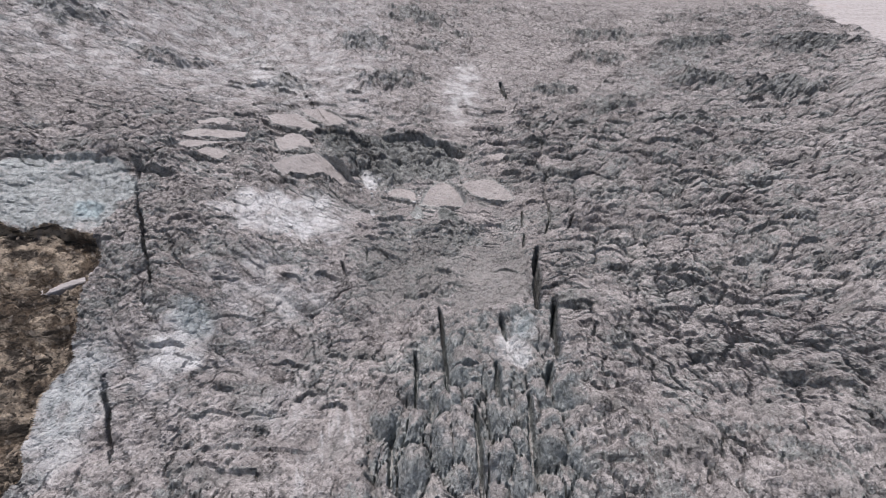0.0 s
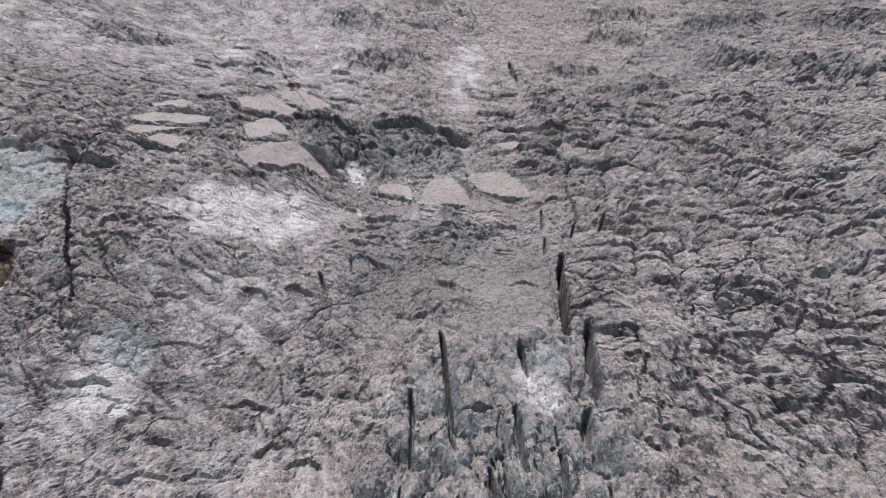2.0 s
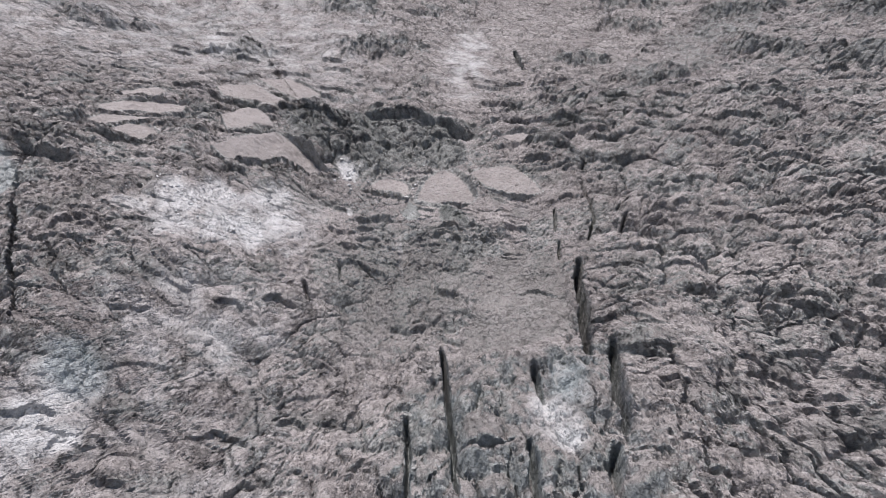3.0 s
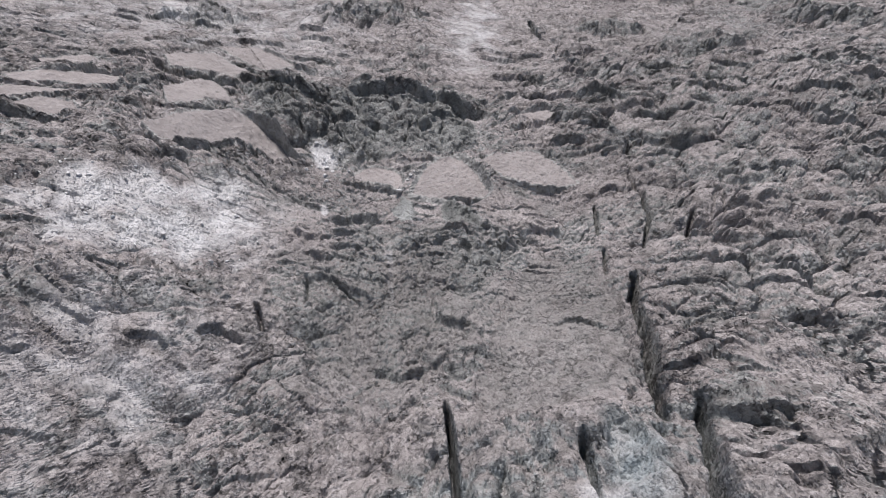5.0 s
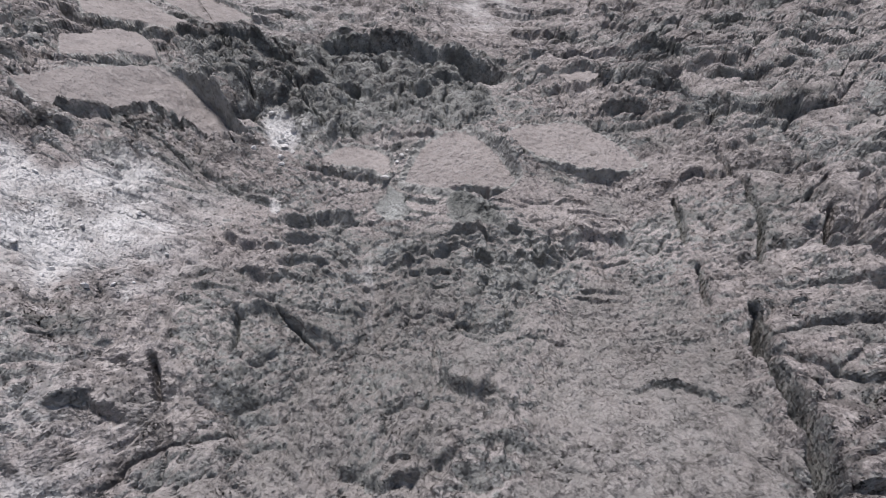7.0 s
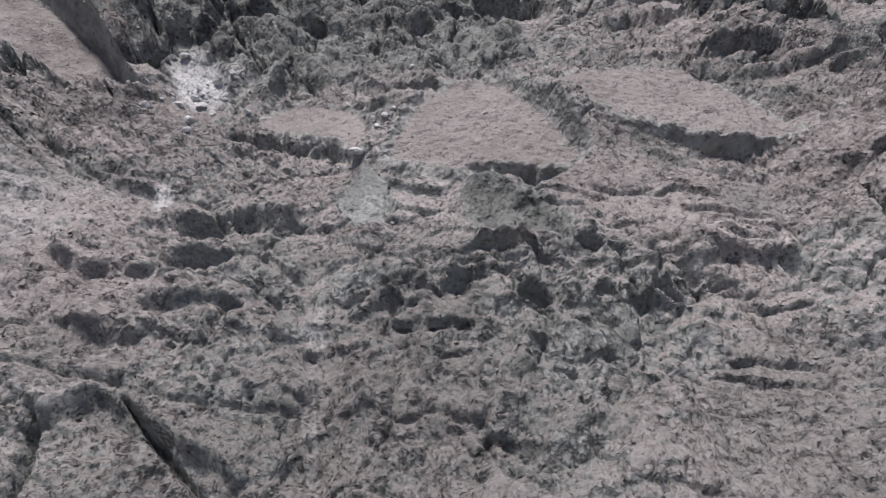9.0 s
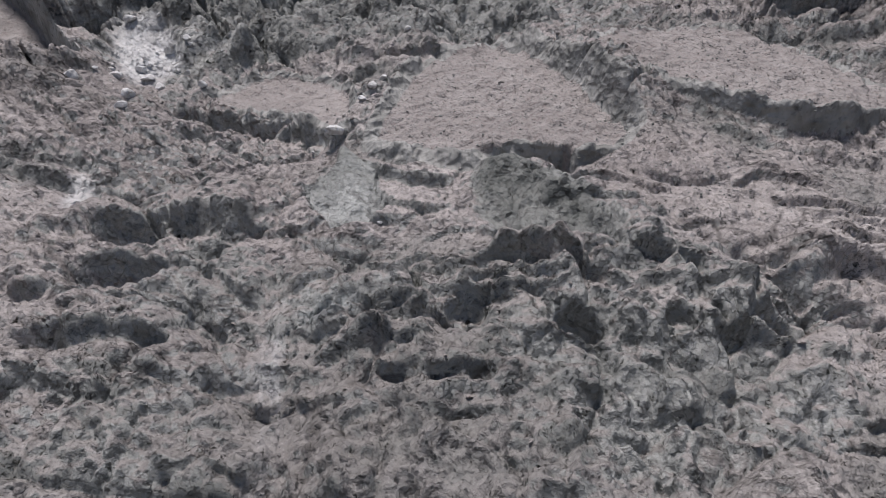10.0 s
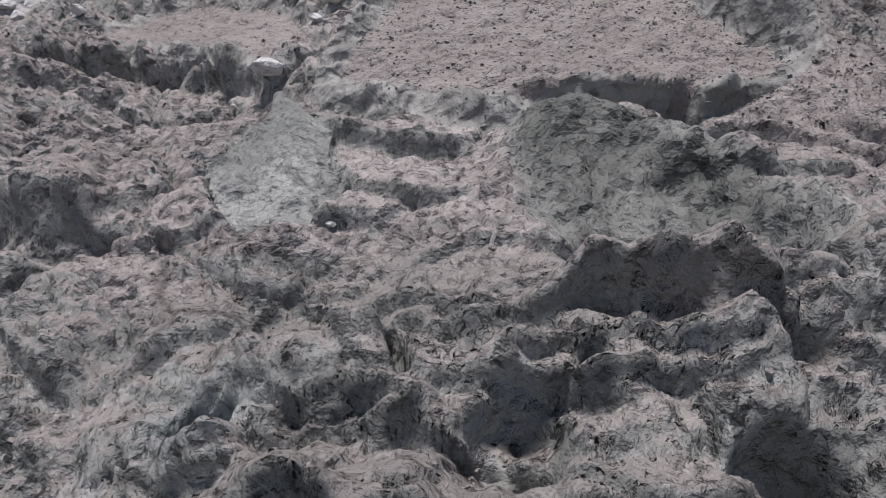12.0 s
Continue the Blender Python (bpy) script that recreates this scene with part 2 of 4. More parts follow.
def cloud(x, y, seed, octaves=4, gain=0.5, ridged=False):
    total, size = 0.0, 1.0
    for k in range(octaves):
        w = wave(x * 2.03 ** k, y * 2.03 ** k, seed + k)
        total = total + size * ((0.5 - np.abs(w)) * 1.6 if ridged else w)
        size *= gain
    return total


def split(x, y, seed, jitter=0.85):
    """Broken cells: distance to the nearest and second centre, the offset from the nearest, and its whole cell."""
    fx, fy = np.floor(x), np.floor(y)
    ix, iy = fx.astype(np.int64), fy.astype(np.int64)
    x, y = (x - fx).astype(np.float32), (y - fy).astype(np.float32)
    f1, f2 = np.full(x.shape, 9.0, np.float32), np.full(x.shape, 9.0, np.float32)
    dx, dy = np.zeros_like(f1), np.zeros_like(f1)
    cx, cy = ix.copy(), iy.copy()
    for j in (-1, 0, 1):
        for i in (-1, 0, 1):
            px = i + 0.5 + jitter * (scramble(ix + i, iy + j, seed) - 0.5) - x
            py = j + 0.5 + jitter * (scramble(ix + i, iy + j, seed + 71) - 0.5) - y
            d = np.sqrt(px * px + py * py)
            near = d < f1
            f2 = np.where(near, f1, np.minimum(f2, d))
            f1 = np.where(near, d, f1)
            dx, dy = np.where(near, -px, dx), np.where(near, -py, dy)
            cx, cy = np.where(near, ix + i, cx), np.where(near, iy + j, cy)
    return f1, f2, dx, dy, cx, cy


def soft(lo, hi, x):
    t = np.clip((x - lo) / (hi - lo), 0, 1)
    return t * t * (3 - 2 * t)


us = graded(-140, -9.5, 9.5, 150, -420, 420, 0.055, 0.0066)
vs = graded(-72, -9.5, 5.5, 165, -420, 420, 0.06, 0.0088)


def evened(xs, lo, hi):
    """The same positions with the stretch between lo and hi spread evenly."""
    a, b = np.searchsorted(xs, lo), np.searchsorted(xs, hi)
    out = xs.copy()
    out[a:b + 1] = np.linspace(xs[a], xs[b], b + 1 - a)
    return out


# the fine rows and columns spread out away from the middle, so that the cells stay near square
out_u, out_v = soft(8, 62, np.abs(us))[None, :], soft(8, 62, np.abs(vs))[:, None]
U = (us[None, :] * (1 - 0.85 * out_v) + evened(us, -140, 150)[None, :] * 0.85 * out_v).astype(np.float32)
V = (vs[:, None] * (1 - 0.9 * out_u) + evened(vs, -72, 165)[:, None] * 0.9 * out_u).astype(np.float32)
GAP_U, GAP_V = np.gradient(U, axis=1), np.gradient(V, axis=0)
SPACING = np.maximum(GAP_U, GAP_V)

# broad swells of the slope: across, along, reach, height
SWELLS = [(25, 20, 17, 1.7), (20, -35, 11, 1.7), (-15, 10, 7, -1.9), (-10, -15, 11, -1.7), (-40, 10, 17, 2.5), (5, 5, 7, 1.3), (10, -10, 7, -1.7),
          (-35, 10, 7, 1.7), (25, -35, 7, 1.5), (45, 20, 17, 1.9), (35, 0, 7, 1.2), (55, 35, 17, 1.9), (-15, -30, 17, -2.2), (45, -15, 11, -1.2), (-10, 0, 7, -1.1),
          (-10, -30, 17, -1.9), (-48, -10, 17, 5.4), (-25, -40, 17, -3.8), (-25, 0, 7, -0.9), (22, -56, 10, 3.5), (-68, 10, 11, 4.5), (58, -30, 12, -4.0), (100, 48, 22, -5.0), (-66, 78, 24, -7.0)]


def swell(u, v):
    a, b = np.clip(u, -130, 130), np.clip(v, -75, 150)
    h = -0.24 + 0.0008 * a + 0.015 * b + 0.00127 * a * a - 0.00138 * a * b - 0.00024 * b * b
    for cu, cv, reach, lift in SWELLS:
        h = h + lift * np.exp(-((u - cu) ** 2 + (v - cv) ** 2) / reach ** 2)
    return h


BASE = swell(U, V)
wu = U + 1.3 * cloud(U / 11, V / 11, 11, 2, 0.35)
wv = V + 1.3 * cloud(U / 11, V / 11, 17, 2, 0.35)
ragu, ragv = cloud(U / 5, V / 5, 13, 4), cloud(U / 5, V / 5, 19, 4)


def window(lo_u, hi_u, lo_v, hi_v):
    """The rows and columns of the sheet that reach into a stretch of the slope."""
    hit = (U > lo_u) & (U < hi_u) & (V > lo_v) & (V < hi_v)
    rows, cols = np.flatnonzero(hit.any(1)), np.flatnonzero(hit.any(0))
    if not len(rows):
        return slice(0, 1), slice(0, 1)
    return slice(rows[0], rows[-1] + 1), slice(cols[0], cols[-1] + 1)


def oval(cu, cv, au, av, turn=0.0, edge=0.3, rag=0.0):
    """1 inside an oval, 0 outside, with a ragged soft edge."""
    c, s = math.cos(radians(turn)), math.sin(radians(turn))
    reach = max(au, av) * (1 + edge) + 3 * rag
    w = window(cu - reach, cu + reach, cv - reach, cv + reach)
    du, dv = U[w] + rag * 1.3 * ragu[w] - cu, V[w] + rag * 1.3 * ragv[w] - cv
    r = np.sqrt(((du * c + dv * s) / au) ** 2 + ((dv * c - du * s) / av) ** 2)
    out = np.zeros(U.shape, np.float32)
    out[w] = soft(1 + edge, 1 - edge, r)
    return out


def inside(corners, rag=0.12):
    """Signed distance into a polygon given by its corners, slightly ragged, in metres."""
    span = 6 + 3 * rag
    w = window(min(p[0] for p in corners) - span, max(p[0] for p in corners) + span, min(p[1] for p in corners) - span, max(p[1] for p in corners) + span)
    x, y = U[w] + rag * 1.3 * ragu[w], V[w] + rag * 1.3 * ragv[w]
    far = np.full(x.shape, 1e9, np.float32)
    odd = np.zeros(x.shape, bool)
    for (ax, ay), (bx, by) in zip(corners, corners[1:] + corners[:1]):
        ex, ey = bx - ax, by - ay
        t = np.clip(((x - ax) * ex + (y - ay) * ey) / (ex * ex + ey * ey), 0, 1)
        far = np.minimum(far, np.hypot(x - ax - t * ex, y - ay - t * ey))
        if ey:
            odd ^= ((ay > y) != (by > y)) & (x < ex * (y - ay) / ey + ax)
    out = np.full(U.shape, -99.0, np.float32)
    out[w] = np.where(odd, far, -far)
    return out


def line_gap(points, w, rag=0.35):
    """Distance to a bent line and how far along it (0 to 1), inside a window."""
    x, y = U[w] + rag * 0.65 * ragu[w], V[w] + rag * 0.65 * ragv[w]
    far, along = np.full(x.shape, 1e9, np.float32), np.zeros(x.shape, np.float32)
    k = len(points) - 1
    for i, ((ax, ay), (bx, by)) in enumerate(zip(points, points[1:])):
        ex, ey = bx - ax, by - ay
        t = np.clip(((x - ax) * ex + (y - ay) * ey) / (ex * ex + ey * ey), 0, 1)
        d = np.hypot(x - ax - t * ex, y - ay - t * ey)
        along = np.where(d < far, (i + t) / k, along)
        far = np.minimum(far, d)
    return far, along


# ---- character of each stretch ----
near = soft(30, 12, np.hypot(U, V + 2))
right = soft(16, 30, U + 0.4 * (wu - U) + 0.12 * V) * soft(95, 60, V)
towers = inside([(-6, -36), (-1, -26), (9.6, -29.5), (16.5, -28), (19.5, -30), (20.5, -42), (19, -75), (-13, -75), (-11, -49)], 0.5)
towers = soft(-2.5, 2.5, towers)
scallop = oval(-0.5, -6.5, 9.5, 5.5, 8, 0.35, 0.6)
face_f = soft(-0.6, 1.2, inside([(8.6, -6.2), (12.8, -6.3), (15.4, -9.4), (16.9, -13.6), (16.5, -17.7), (15.9, -25), (9, -27.5), (1.6, -26), (1.6, -22.2), (3.2, -18), (4.4, -13.8), (6.6, -9.3)], 0.4))
chute = np.maximum(oval(-10.3, -22, 3.2, 10, 2, 0.4, 0.5), 0.8 * oval(-6.6, -7, 1.1, 6.5, 8, 0.5, 0.3))
chute = np.maximum(chute, oval(-17, -54, 5.5, 13, -24, 0.4, 0.5))
dusty = np.maximum.reduce([oval(9, 1.2, 7, 3.6, -8, 0.4, 0.8), oval(38, 86, 26, 40, 25, 0.4, 1.5), oval(-92, 40, 18, 22, 0, 0.4, 1.5), 0.8 * oval(-60, 72, 46, 34, 0, 0.4, 2.0), oval(6, 62, 12, 26, 0, 0.4, 1.5)])
upper = soft(30, 60, V)
clean = np.maximum.reduce([0.92 * oval(-31.5, -4.0, 13.5, 6.8, 14, 0.55, 1.6), 0.35 * oval(-38, -7, 12, 8, 10, 0.6, 1.6), 0.85 * oval(-45, -37, 5, 8.5, -25, 0.5, 0.8),
                           0.7 * oval(-51, 62, 5, 18, 15, 0.5, 0.8), 0.7 * oval(6, 66, 7, 30, -4, 0.9, 1.6), 0.6 * oval(-57, -48, 6, 15, 0, 0.5, 0.8),
                           0.35 * oval(-17, -52, 3.5, 9, -24, 0.5, 0.6), 0.9 * oval(11.4, -37.5, 2.6, 4.5, 25, 0.5, 0.5), 0.5 * oval(13.5, -32, 1.8, 4, 15, 0.5, 0.4), 0.52 * oval(-32, -22, 13, 9, 20, 0.6, 1.2),
                           0.95 * oval(-17.3, 13.8, 1.5, 3.2, 20, 0.5, 0.4), 0.45 * oval(-25, -45, 6, 7, 0, 0.5, 0.8), 0.5 * oval(-6.9, -5.8, 0.5, 3.8, 8, 0.6, 0.3), 0.7 * oval(-15.2, 1.9, 0.5, 1.5, 15, 0.5, 0.2), 0.52 * soft(15, 50, V) * soft(10, -30, U), 0.28 * upper, 0.18 * towers, 0.35 * oval(-38, -42, 22, 20, 0, 0.6, 1.5)])
rock = inside([(-150, -12), (-84, -12.8), (-79, -14.8), (-74, -12), (-66.3, -14.2), (-63.1, -19.5), (-63.1, -26.7), (-61.9, -33.5), (-59.9, -39.8), (-61.2, -45), (-61.1, -52.6), (-59.3, -60), (-61, -75), (-66, -100), (-150, -100)], 0.55)
cliff = inside([(-100, 2), (-91, 3.8), (-82, 7.5), (-65, 3.5), (-61.5, -2.2), (-64, -6), (-65.2, -11), (-66, -13.4), (-74.5, -11.5), (-77.2, -14), (-84, -12.4), (-100, -12)], 0.9)
cliff_m = soft(-0.8, 0.8, cliff)
wall = soft(-0.8, 1.0, inside([(-32, 30), (-27, 33), (-13.6, 31), (1.7, 25.9), (3.7, 18.5), (2.8, 13.2), (-5.7, 12.0), (-9, 12.6), (-13.7, 14.3), (-19.7, 15.4), (-24.5, 17.5)], 0.5))
snowfield = soft(-4, 4, inside([(128, 44), (132, 66), (142, 94), (156, 130), (168, 200), (420, 300), (420, 44)], 5.0))


# ---- broken ice at five sizes ----
def heap(su, sv, seed, tilt=0.55, crown=0.9, jump=0.3, lean=-0.12, turn=0.0, crack=0.22):
    """A heap of tilted blocks: the upper hull of one leaning, slightly crowned top per cell, with creases where they meet."""
    c, s = math.cos(radians(turn)), math.sin(radians(turn))
    size = min(su, sv)
    x, y = (wu * c + wv * s) / su, (wv * c - wu * s) / sv
    x, y = x + 0.10 * wave(x * 1.7, y * 1.7, seed + 31), y + 0.10 * wave(x * 1.7, y * 1.7, seed + 37)
    fx, fy = np.floor(x), np.floor(y)
    ix, iy = fx.astype(np.int64), fy.astype(np.int64)
    x, y = (x - fx).astype(np.float32), (y - fy).astype(np.float32)
    best, second = np.full(x.shape, -9.0, np.float32), np.full(x.shape, -9.0, np.float32)
    cx, cy = ix.copy(), iy.copy()
    for j in (-1, 0, 1):
        for i in (-1, 0, 1):
            a, b = ix + i, iy + j
            dx = x - i - 0.5 - 0.85 * (scramble(a, b, seed) - 0.5)
            dy = y - j - 0.5 - 0.85 * (scramble(a, b, seed + 71) - 0.5)
            gu, gv = (scramble(a, b, seed + 5) - 0.5) * 2 * tilt, lean + (scramble(a, b, seed + 6) - 0.5) * 2 * tilt
            h = jump * (scramble(a, b, seed + 7) - 0.5) * 2 + gu * dx + gv * dy - crown * (dx * dx + dy * dy)
            near = h > best
            second = np.where(near, best, np.maximum(second, h))
            best = np.where(near, h, best)
            cx, cy = np.where(near, a, cx), np.where(near, b, cy)
    fade = np.clip(size / (1.3 * SPACING) - 0.7, 0, 1)
    best = best - crack * soft(np.clip(0.5 * SPACING / size, 0.055, 0.15), 0.0, best - second) * soft(0.3, 0.75, scramble(cx, cy, seed + 8))
    return (best + 0.12) * size * fade, (cx, cy)


rough = np.clip(1.0 + 0.05 * right + 0.1 * towers - 0.66 * face_f - 0.45 * chute - 0.35 * dusty - 0.75 * clean, 0.16, 1.6)
calm2 = np.maximum.reduce([oval(9, 1.0, 6.5, 3.0, -8, 0.4, 0.6), oval(-7.6, 4.3, 3.0, 0.9, 4, 0.4, 0.3), oval(-2.4, -1.2, 2.2, 1.4, 0, 0.4, 0.4), 0.8 * oval(0.5, 2.0, 5.0, 1.6, 0, 0.4, 0.3)])
rough = rough * (1 - 0.65 * calm2) * (1 - 0.5 * cliff_m)
patch = 0.75 + 0.5 * cloud(U / 14, V / 14, 23, 2)
b1, id1 = heap(8.5, 6.0, 101, 0.45, 0.5, 0.18, crack=0.16)
b1r, id1r = heap(5.6, 4.0, 131, 0.5, 0.5, 0.28, -0.1, -12, 0.42)
b2, id2 = heap(2.9, 2.2, 103, 0.66, 0.4, 0.32, -0.12, -10, 0.6)
b3, _ = heap(1.15, 0.9, 105, 0.78, 0.5, 0.32, -0.15, 6, 0.26)
b4, _ = heap(0.46, 0.38, 107, 0.8, 0.5, 0.30)
b5, _ = heap(0.2, 0.17, 109, 0.8, 0.5, 0.30)
tow, idt = heap(3.0, 5.0, 141, 0.9, 1.3, 0.5, -0.1, 3, 0.6)
tow2, _ = heap(1.4, 2.0, 143, 0.9, 1.0, 0.45, -0.1, -6, 0.3)
g1, g2, gdx, gdy, _, _ = split(wu / 1.7, wv / 1.4, 151)
s1, s2, _, _, _, _ = split(wu / 0.75, wv / 0.62, 153)
cups = 1.0 * g1 * g1 + 0.40 * s1 * s1 * np.clip(0.6 / SPACING / 2.2, 0, 1)
flutes = cloud(U / 0.7 + 0.25 * V, V / 7.0, 161, 4, 0.55) * np.clip(0.5 / SPACING, 0, 1)
lumps = cloud(wu / 3.0, wv / 3.0, 171, 6, 0.58, True)
crumple = cloud(U / 0.9, V / 0.9, 181, 4, 0.6, True) * np.clip(0.7 / SPACING - 0.5, 0, 1)

calm = 1 - towers
detail = rough * (1 - 0.5 * near) * ((1 - right) * b1 * 0.8 * patch + right * b1r * 0.72 + (0.8 - 0.08 * right) * b2 * patch)
plates = soft(0.0, 0.55, cloud(wu / 5.5, wv / 4.0, 251, 3)) * soft(70, 40, np.hypot(U, V))
detail = detail + rough * (1 - 0.6 * plates) * ((1.0 - 0.5 * near) * b3 + (0.85 - 0.4 * near) * b4 + (0.7 - 0.2 * near) * b5)
detail = detail + wall * (0.4 * b2 + 0.6 * b3)
H = BASE + calm * detail + 0.15 * rough * lumps + 0.08 * rough * crumple
H = H + towers * ((0.5 + 0.9 * soft(-36, -50, V)) * tow + 0.7 * tow2 + 0.9 * b3 + 0.8 * b4)
H = H + chute * 0.22 * flutes + cliff_m * 0.4 * cloud(U / 2.2 + 0.2 * V, V / 7.0, 165, 4, 0.55, True) + scallop * (0.95 * cups - 0.3)
K = np.zeros(U.shape, np.float32)
# bare seracs that stand out of the dust higher up
SERACS = ((-26, 92, 7, 8, 2.5), (-17, 66, 7, 6, 2.5), (118, 92, 12, 12, 4.0), (-9, 128, 9, 10, 3.0), (53, 97, 7, 6, 3.0), (47, 52, 7, 3.5, 1.8), (-44, 56, 6, 5, 1.8),
          (96, 60, 9, 8, 3.0), (77, 70, 9, 5, 2.5), (30, 66, 8, 4, 1.4), (-75, 62, 10, 4, 2.0), (90, 112, 12, 8, 3.0), (60, 130, 12, 8, 3.0), (-100, 66, 9, 5, 2.0))
serac = np.zeros(U.shape, np.float32)
for cu, cv, au, av, lift in SERACS:
    m = oval(cu, cv, au, 0.8 * av, 8, 0.6, 3.5)
    H = H + m * (lift * (0.25 + 0.3 * lumps) + 0.7 * b2)
    serac = np.maximum(serac, m)

# ---- ledges, hollows and clefts ----


def ledge(points, lift, reach, dig=0.0, dig_reach=1.0, rag=0.5, crisp=0.3, spare=None):
    """A brow along a line: the ground swells above it and drops off sharply below, where it may be hollowed."""
    pu, pv = [p[0] for p in points], [p[1] for p in points]
    w = window(pu[0] - 0.7, pu[-1] + 0.7, min(pv) - 4 * dig_reach - 2, max(pv) + 4 * reach + 2)
    gap = V[w] + rag * 0.8 * ragv[w] + 0.22 * min(lift + dig, 1.5) * (b2[w] + b3[w]) - np.interp(U[w] + rag * 0.5 * ragu[w], pu, pv)
    ends = soft(pu[0] - 0.6, pu[0] + 0.12 * (pu[-1] - pu[0]), U[w]) * soft(pu[-1] + 0.6, pu[-1] - 0.12 * (pu[-1] - pu[0]), U[w])
    above = lift * np.exp(-np.maximum(gap, 0) / reach) * soft(-crisp, crisp, gap)
    below = -dig * np.exp(-np.maximum(-gap, 0) / dig_reach) * soft(crisp, -crisp, gap)
    H[w] += ends * (above + below) * (1 if spare is None else 1 - spare[w])


# brows of the dark wall and of the strata beside the domes
ledge([(-16.4, 31), (-10.9, 30.5), (-5.6, 30.5), (0.4, 26.7), (6, 22.5)], 1.6, 6.0, 1.8, 2.2)
ledge([(-32.5, 31.5), (-25.7, 32), (-15.6, 27.2)], 0.9, 3.0, 1.0, 2.0)
ledge([(-22, 21), (-14, 22), (-8, 19.5), (-2, 20.5)], 0.7, 2.0, 0.8, 1.2)
ledge([(8, 17.5), (13, 18.4), (20, 16), (27, 12)], 0.8, 2.5, 0.5, 0.9)
ledge([(10, 22.8), (16.3, 22), (22.8, 21.2), (30.2, 21.2)], 0.9, 3.0, 0.6, 1.0)
ledge([(12, 29), (22, 28), (32, 22)], 0.9, 3.0, 0.6, 1.0)
ledge([(14.5, 10.8), (15.2, 11.1), (20.7, 11.9), (23.6, 9.8)], 0.7, 2.5, 0.6, 0.8)
ledge([(27.2, 2.8), (29, 2.8), (34, 0.5)], 0.5, 2.0, 0.8, 0.8)
ledge([(24.6, -4), (25.7, -5.6), (29, -6.6), (32.6, -7.7)], 0.4, 2.0, 0.9, 1.0)
# under the tilted slabs
ledge([(-37, 7.0), (-32.5, 7.2), (-28, 9.2), (-24, 10.2), (-19, 10.2)], 0.0, 1.0, 0.8, 2.4)
ledge([(-40, 18.6), (-36.5, 15.0), (-33, 18.6), (-30, 20.8)], 0.0, 1.0, 1.3, 1.6)
ledge([(-45, 32.5), (-41.9, 30.4), (-37, 30.6), (-32, 30.2), (-29.8, 32)], 0.0, 1.0, 1.3, 1.4)
ledge([(-33.5, 36), (-28.6, 33.4), (-24, 36)], 0.0, 1.0, 1.0, 1.2)
ledge([(-61.5, 20.5), (-58.6, 19.0), (-55, 20.6), (-51, 20.6), (-46, 23)], 0.0, 1.0, 1.1, 1.3)
ledge([(-61.5, 12), (-57.4, 12.8), (-52.6, 17), (-49, 20)], 0.0, 1.0, 1.1, 1.3)
ledge([(-56.5, 9.8), (-51.6, 9.4), (-46, 12)], 0.0, 1.0, 1.1, 1.3)
# round the domes and the broken ice below them
ledge([(-15.6, -0.5), (-13.8, 0.5), (-12.4, 1.0), (-10.3, 1.0), (-8.5, 0.4)], 0.4, 2.0, 0.7, 0.9)
ledge([(-13.4, -5.0), (-11.8, -4.7), (-10.2, -4.4)], 0.35, 1.2, 0.6, 0.5)
ledge([(5.4, 5.0), (8.6, 3.2), (12.0, 2.4), (17.0, 4.2)], 0.0, 1.0, 0.3, 0.7)
ledge([(7.6, 3.2), (10, 2.0), (13, 1.6)], 0.3, 1.5, 0.3, 0.5)
ledge([(-18, -2.4), (-15.5, -3.2), (-13.5, -3.0)], 0.4, 1.6, 0.45, 0.6)
ledge([(-16, -6.4), (-13.8, -6.8), (-12, -6.2)], 0.4, 1.6, 0.45, 0.6)
ledge([(-4.6, 4.0), (-3.3, 3.5), (-2.1, 3.2)], 0.1, 1.0, 0.25, 0.4, 0.2, 0.12)
ledge([(-4.4, 2.6), (-3.2, 2.2), (-2.0, 2.0)], 0.25, 0.8, 0.4, 0.4, 0.2, 0.12)
ledge([(-3.2, -2.0), (-1.9, -2.5), (-0.4, -2.3), (1.0, -2.6), (1.6, -3.1), (2.4, -3.7)], 0.3, 1.2, 0.5, 0.5, 0.3, 0.15)
ledge([(-0.4, -2.4), (0.6, -2.7), (1.3, -3.0), (2.1, -3.5)], 0.2, 0.6, 0.3, 0.5, 0.25, 0.12)
ledge([(-2.3, -3.3), (-1.4, -3.35), (-0.8, -3.5), (-0.1, -3.8)], 0.25, 0.8, 0.5, 0.6, 0.25, 0.12)
ledge([(2.2, -3.2), (4.2, -2.8), (5.6, -3.2), (6.6, -4.2)], 0.3, 0.9, 0.3, 0.8)
ledge([(5.6, -5.0), (7.0, -5.0), (8.4, -5.6)], 0.35, 1.2, 0.35, 0.6)
ledge([(8, -3.0), (10, -2.4), (12.5, -3.6)], 0.5, 2.5, 0.5, 1.0)
ledge([(-15.8, -10.4), (-14, -8.8), (-11.9, -9.8), (-8.3, -11.4)], 0.6, 2.0, 0.5, 1.0)
# edges of the ice cliff and long steps of the open slope
ledge([(-66, 6.5), (-61, 4), (-55, 3)], 1.0, 4.0, 1.0, 2.0)
ledge([(-100, 4), (-82, 7), (-66, 4)], 0.8, 4.0, 0.5, 2.0)
ledge([(42, -22), (47, -26), (55, -29), (62, -30)], 0.7, 4.0, 0.5, 1.0)
ledge([(36, -42), (46, -45), (60, -52)], 0.7, 4.0, 0.4, 1.0)

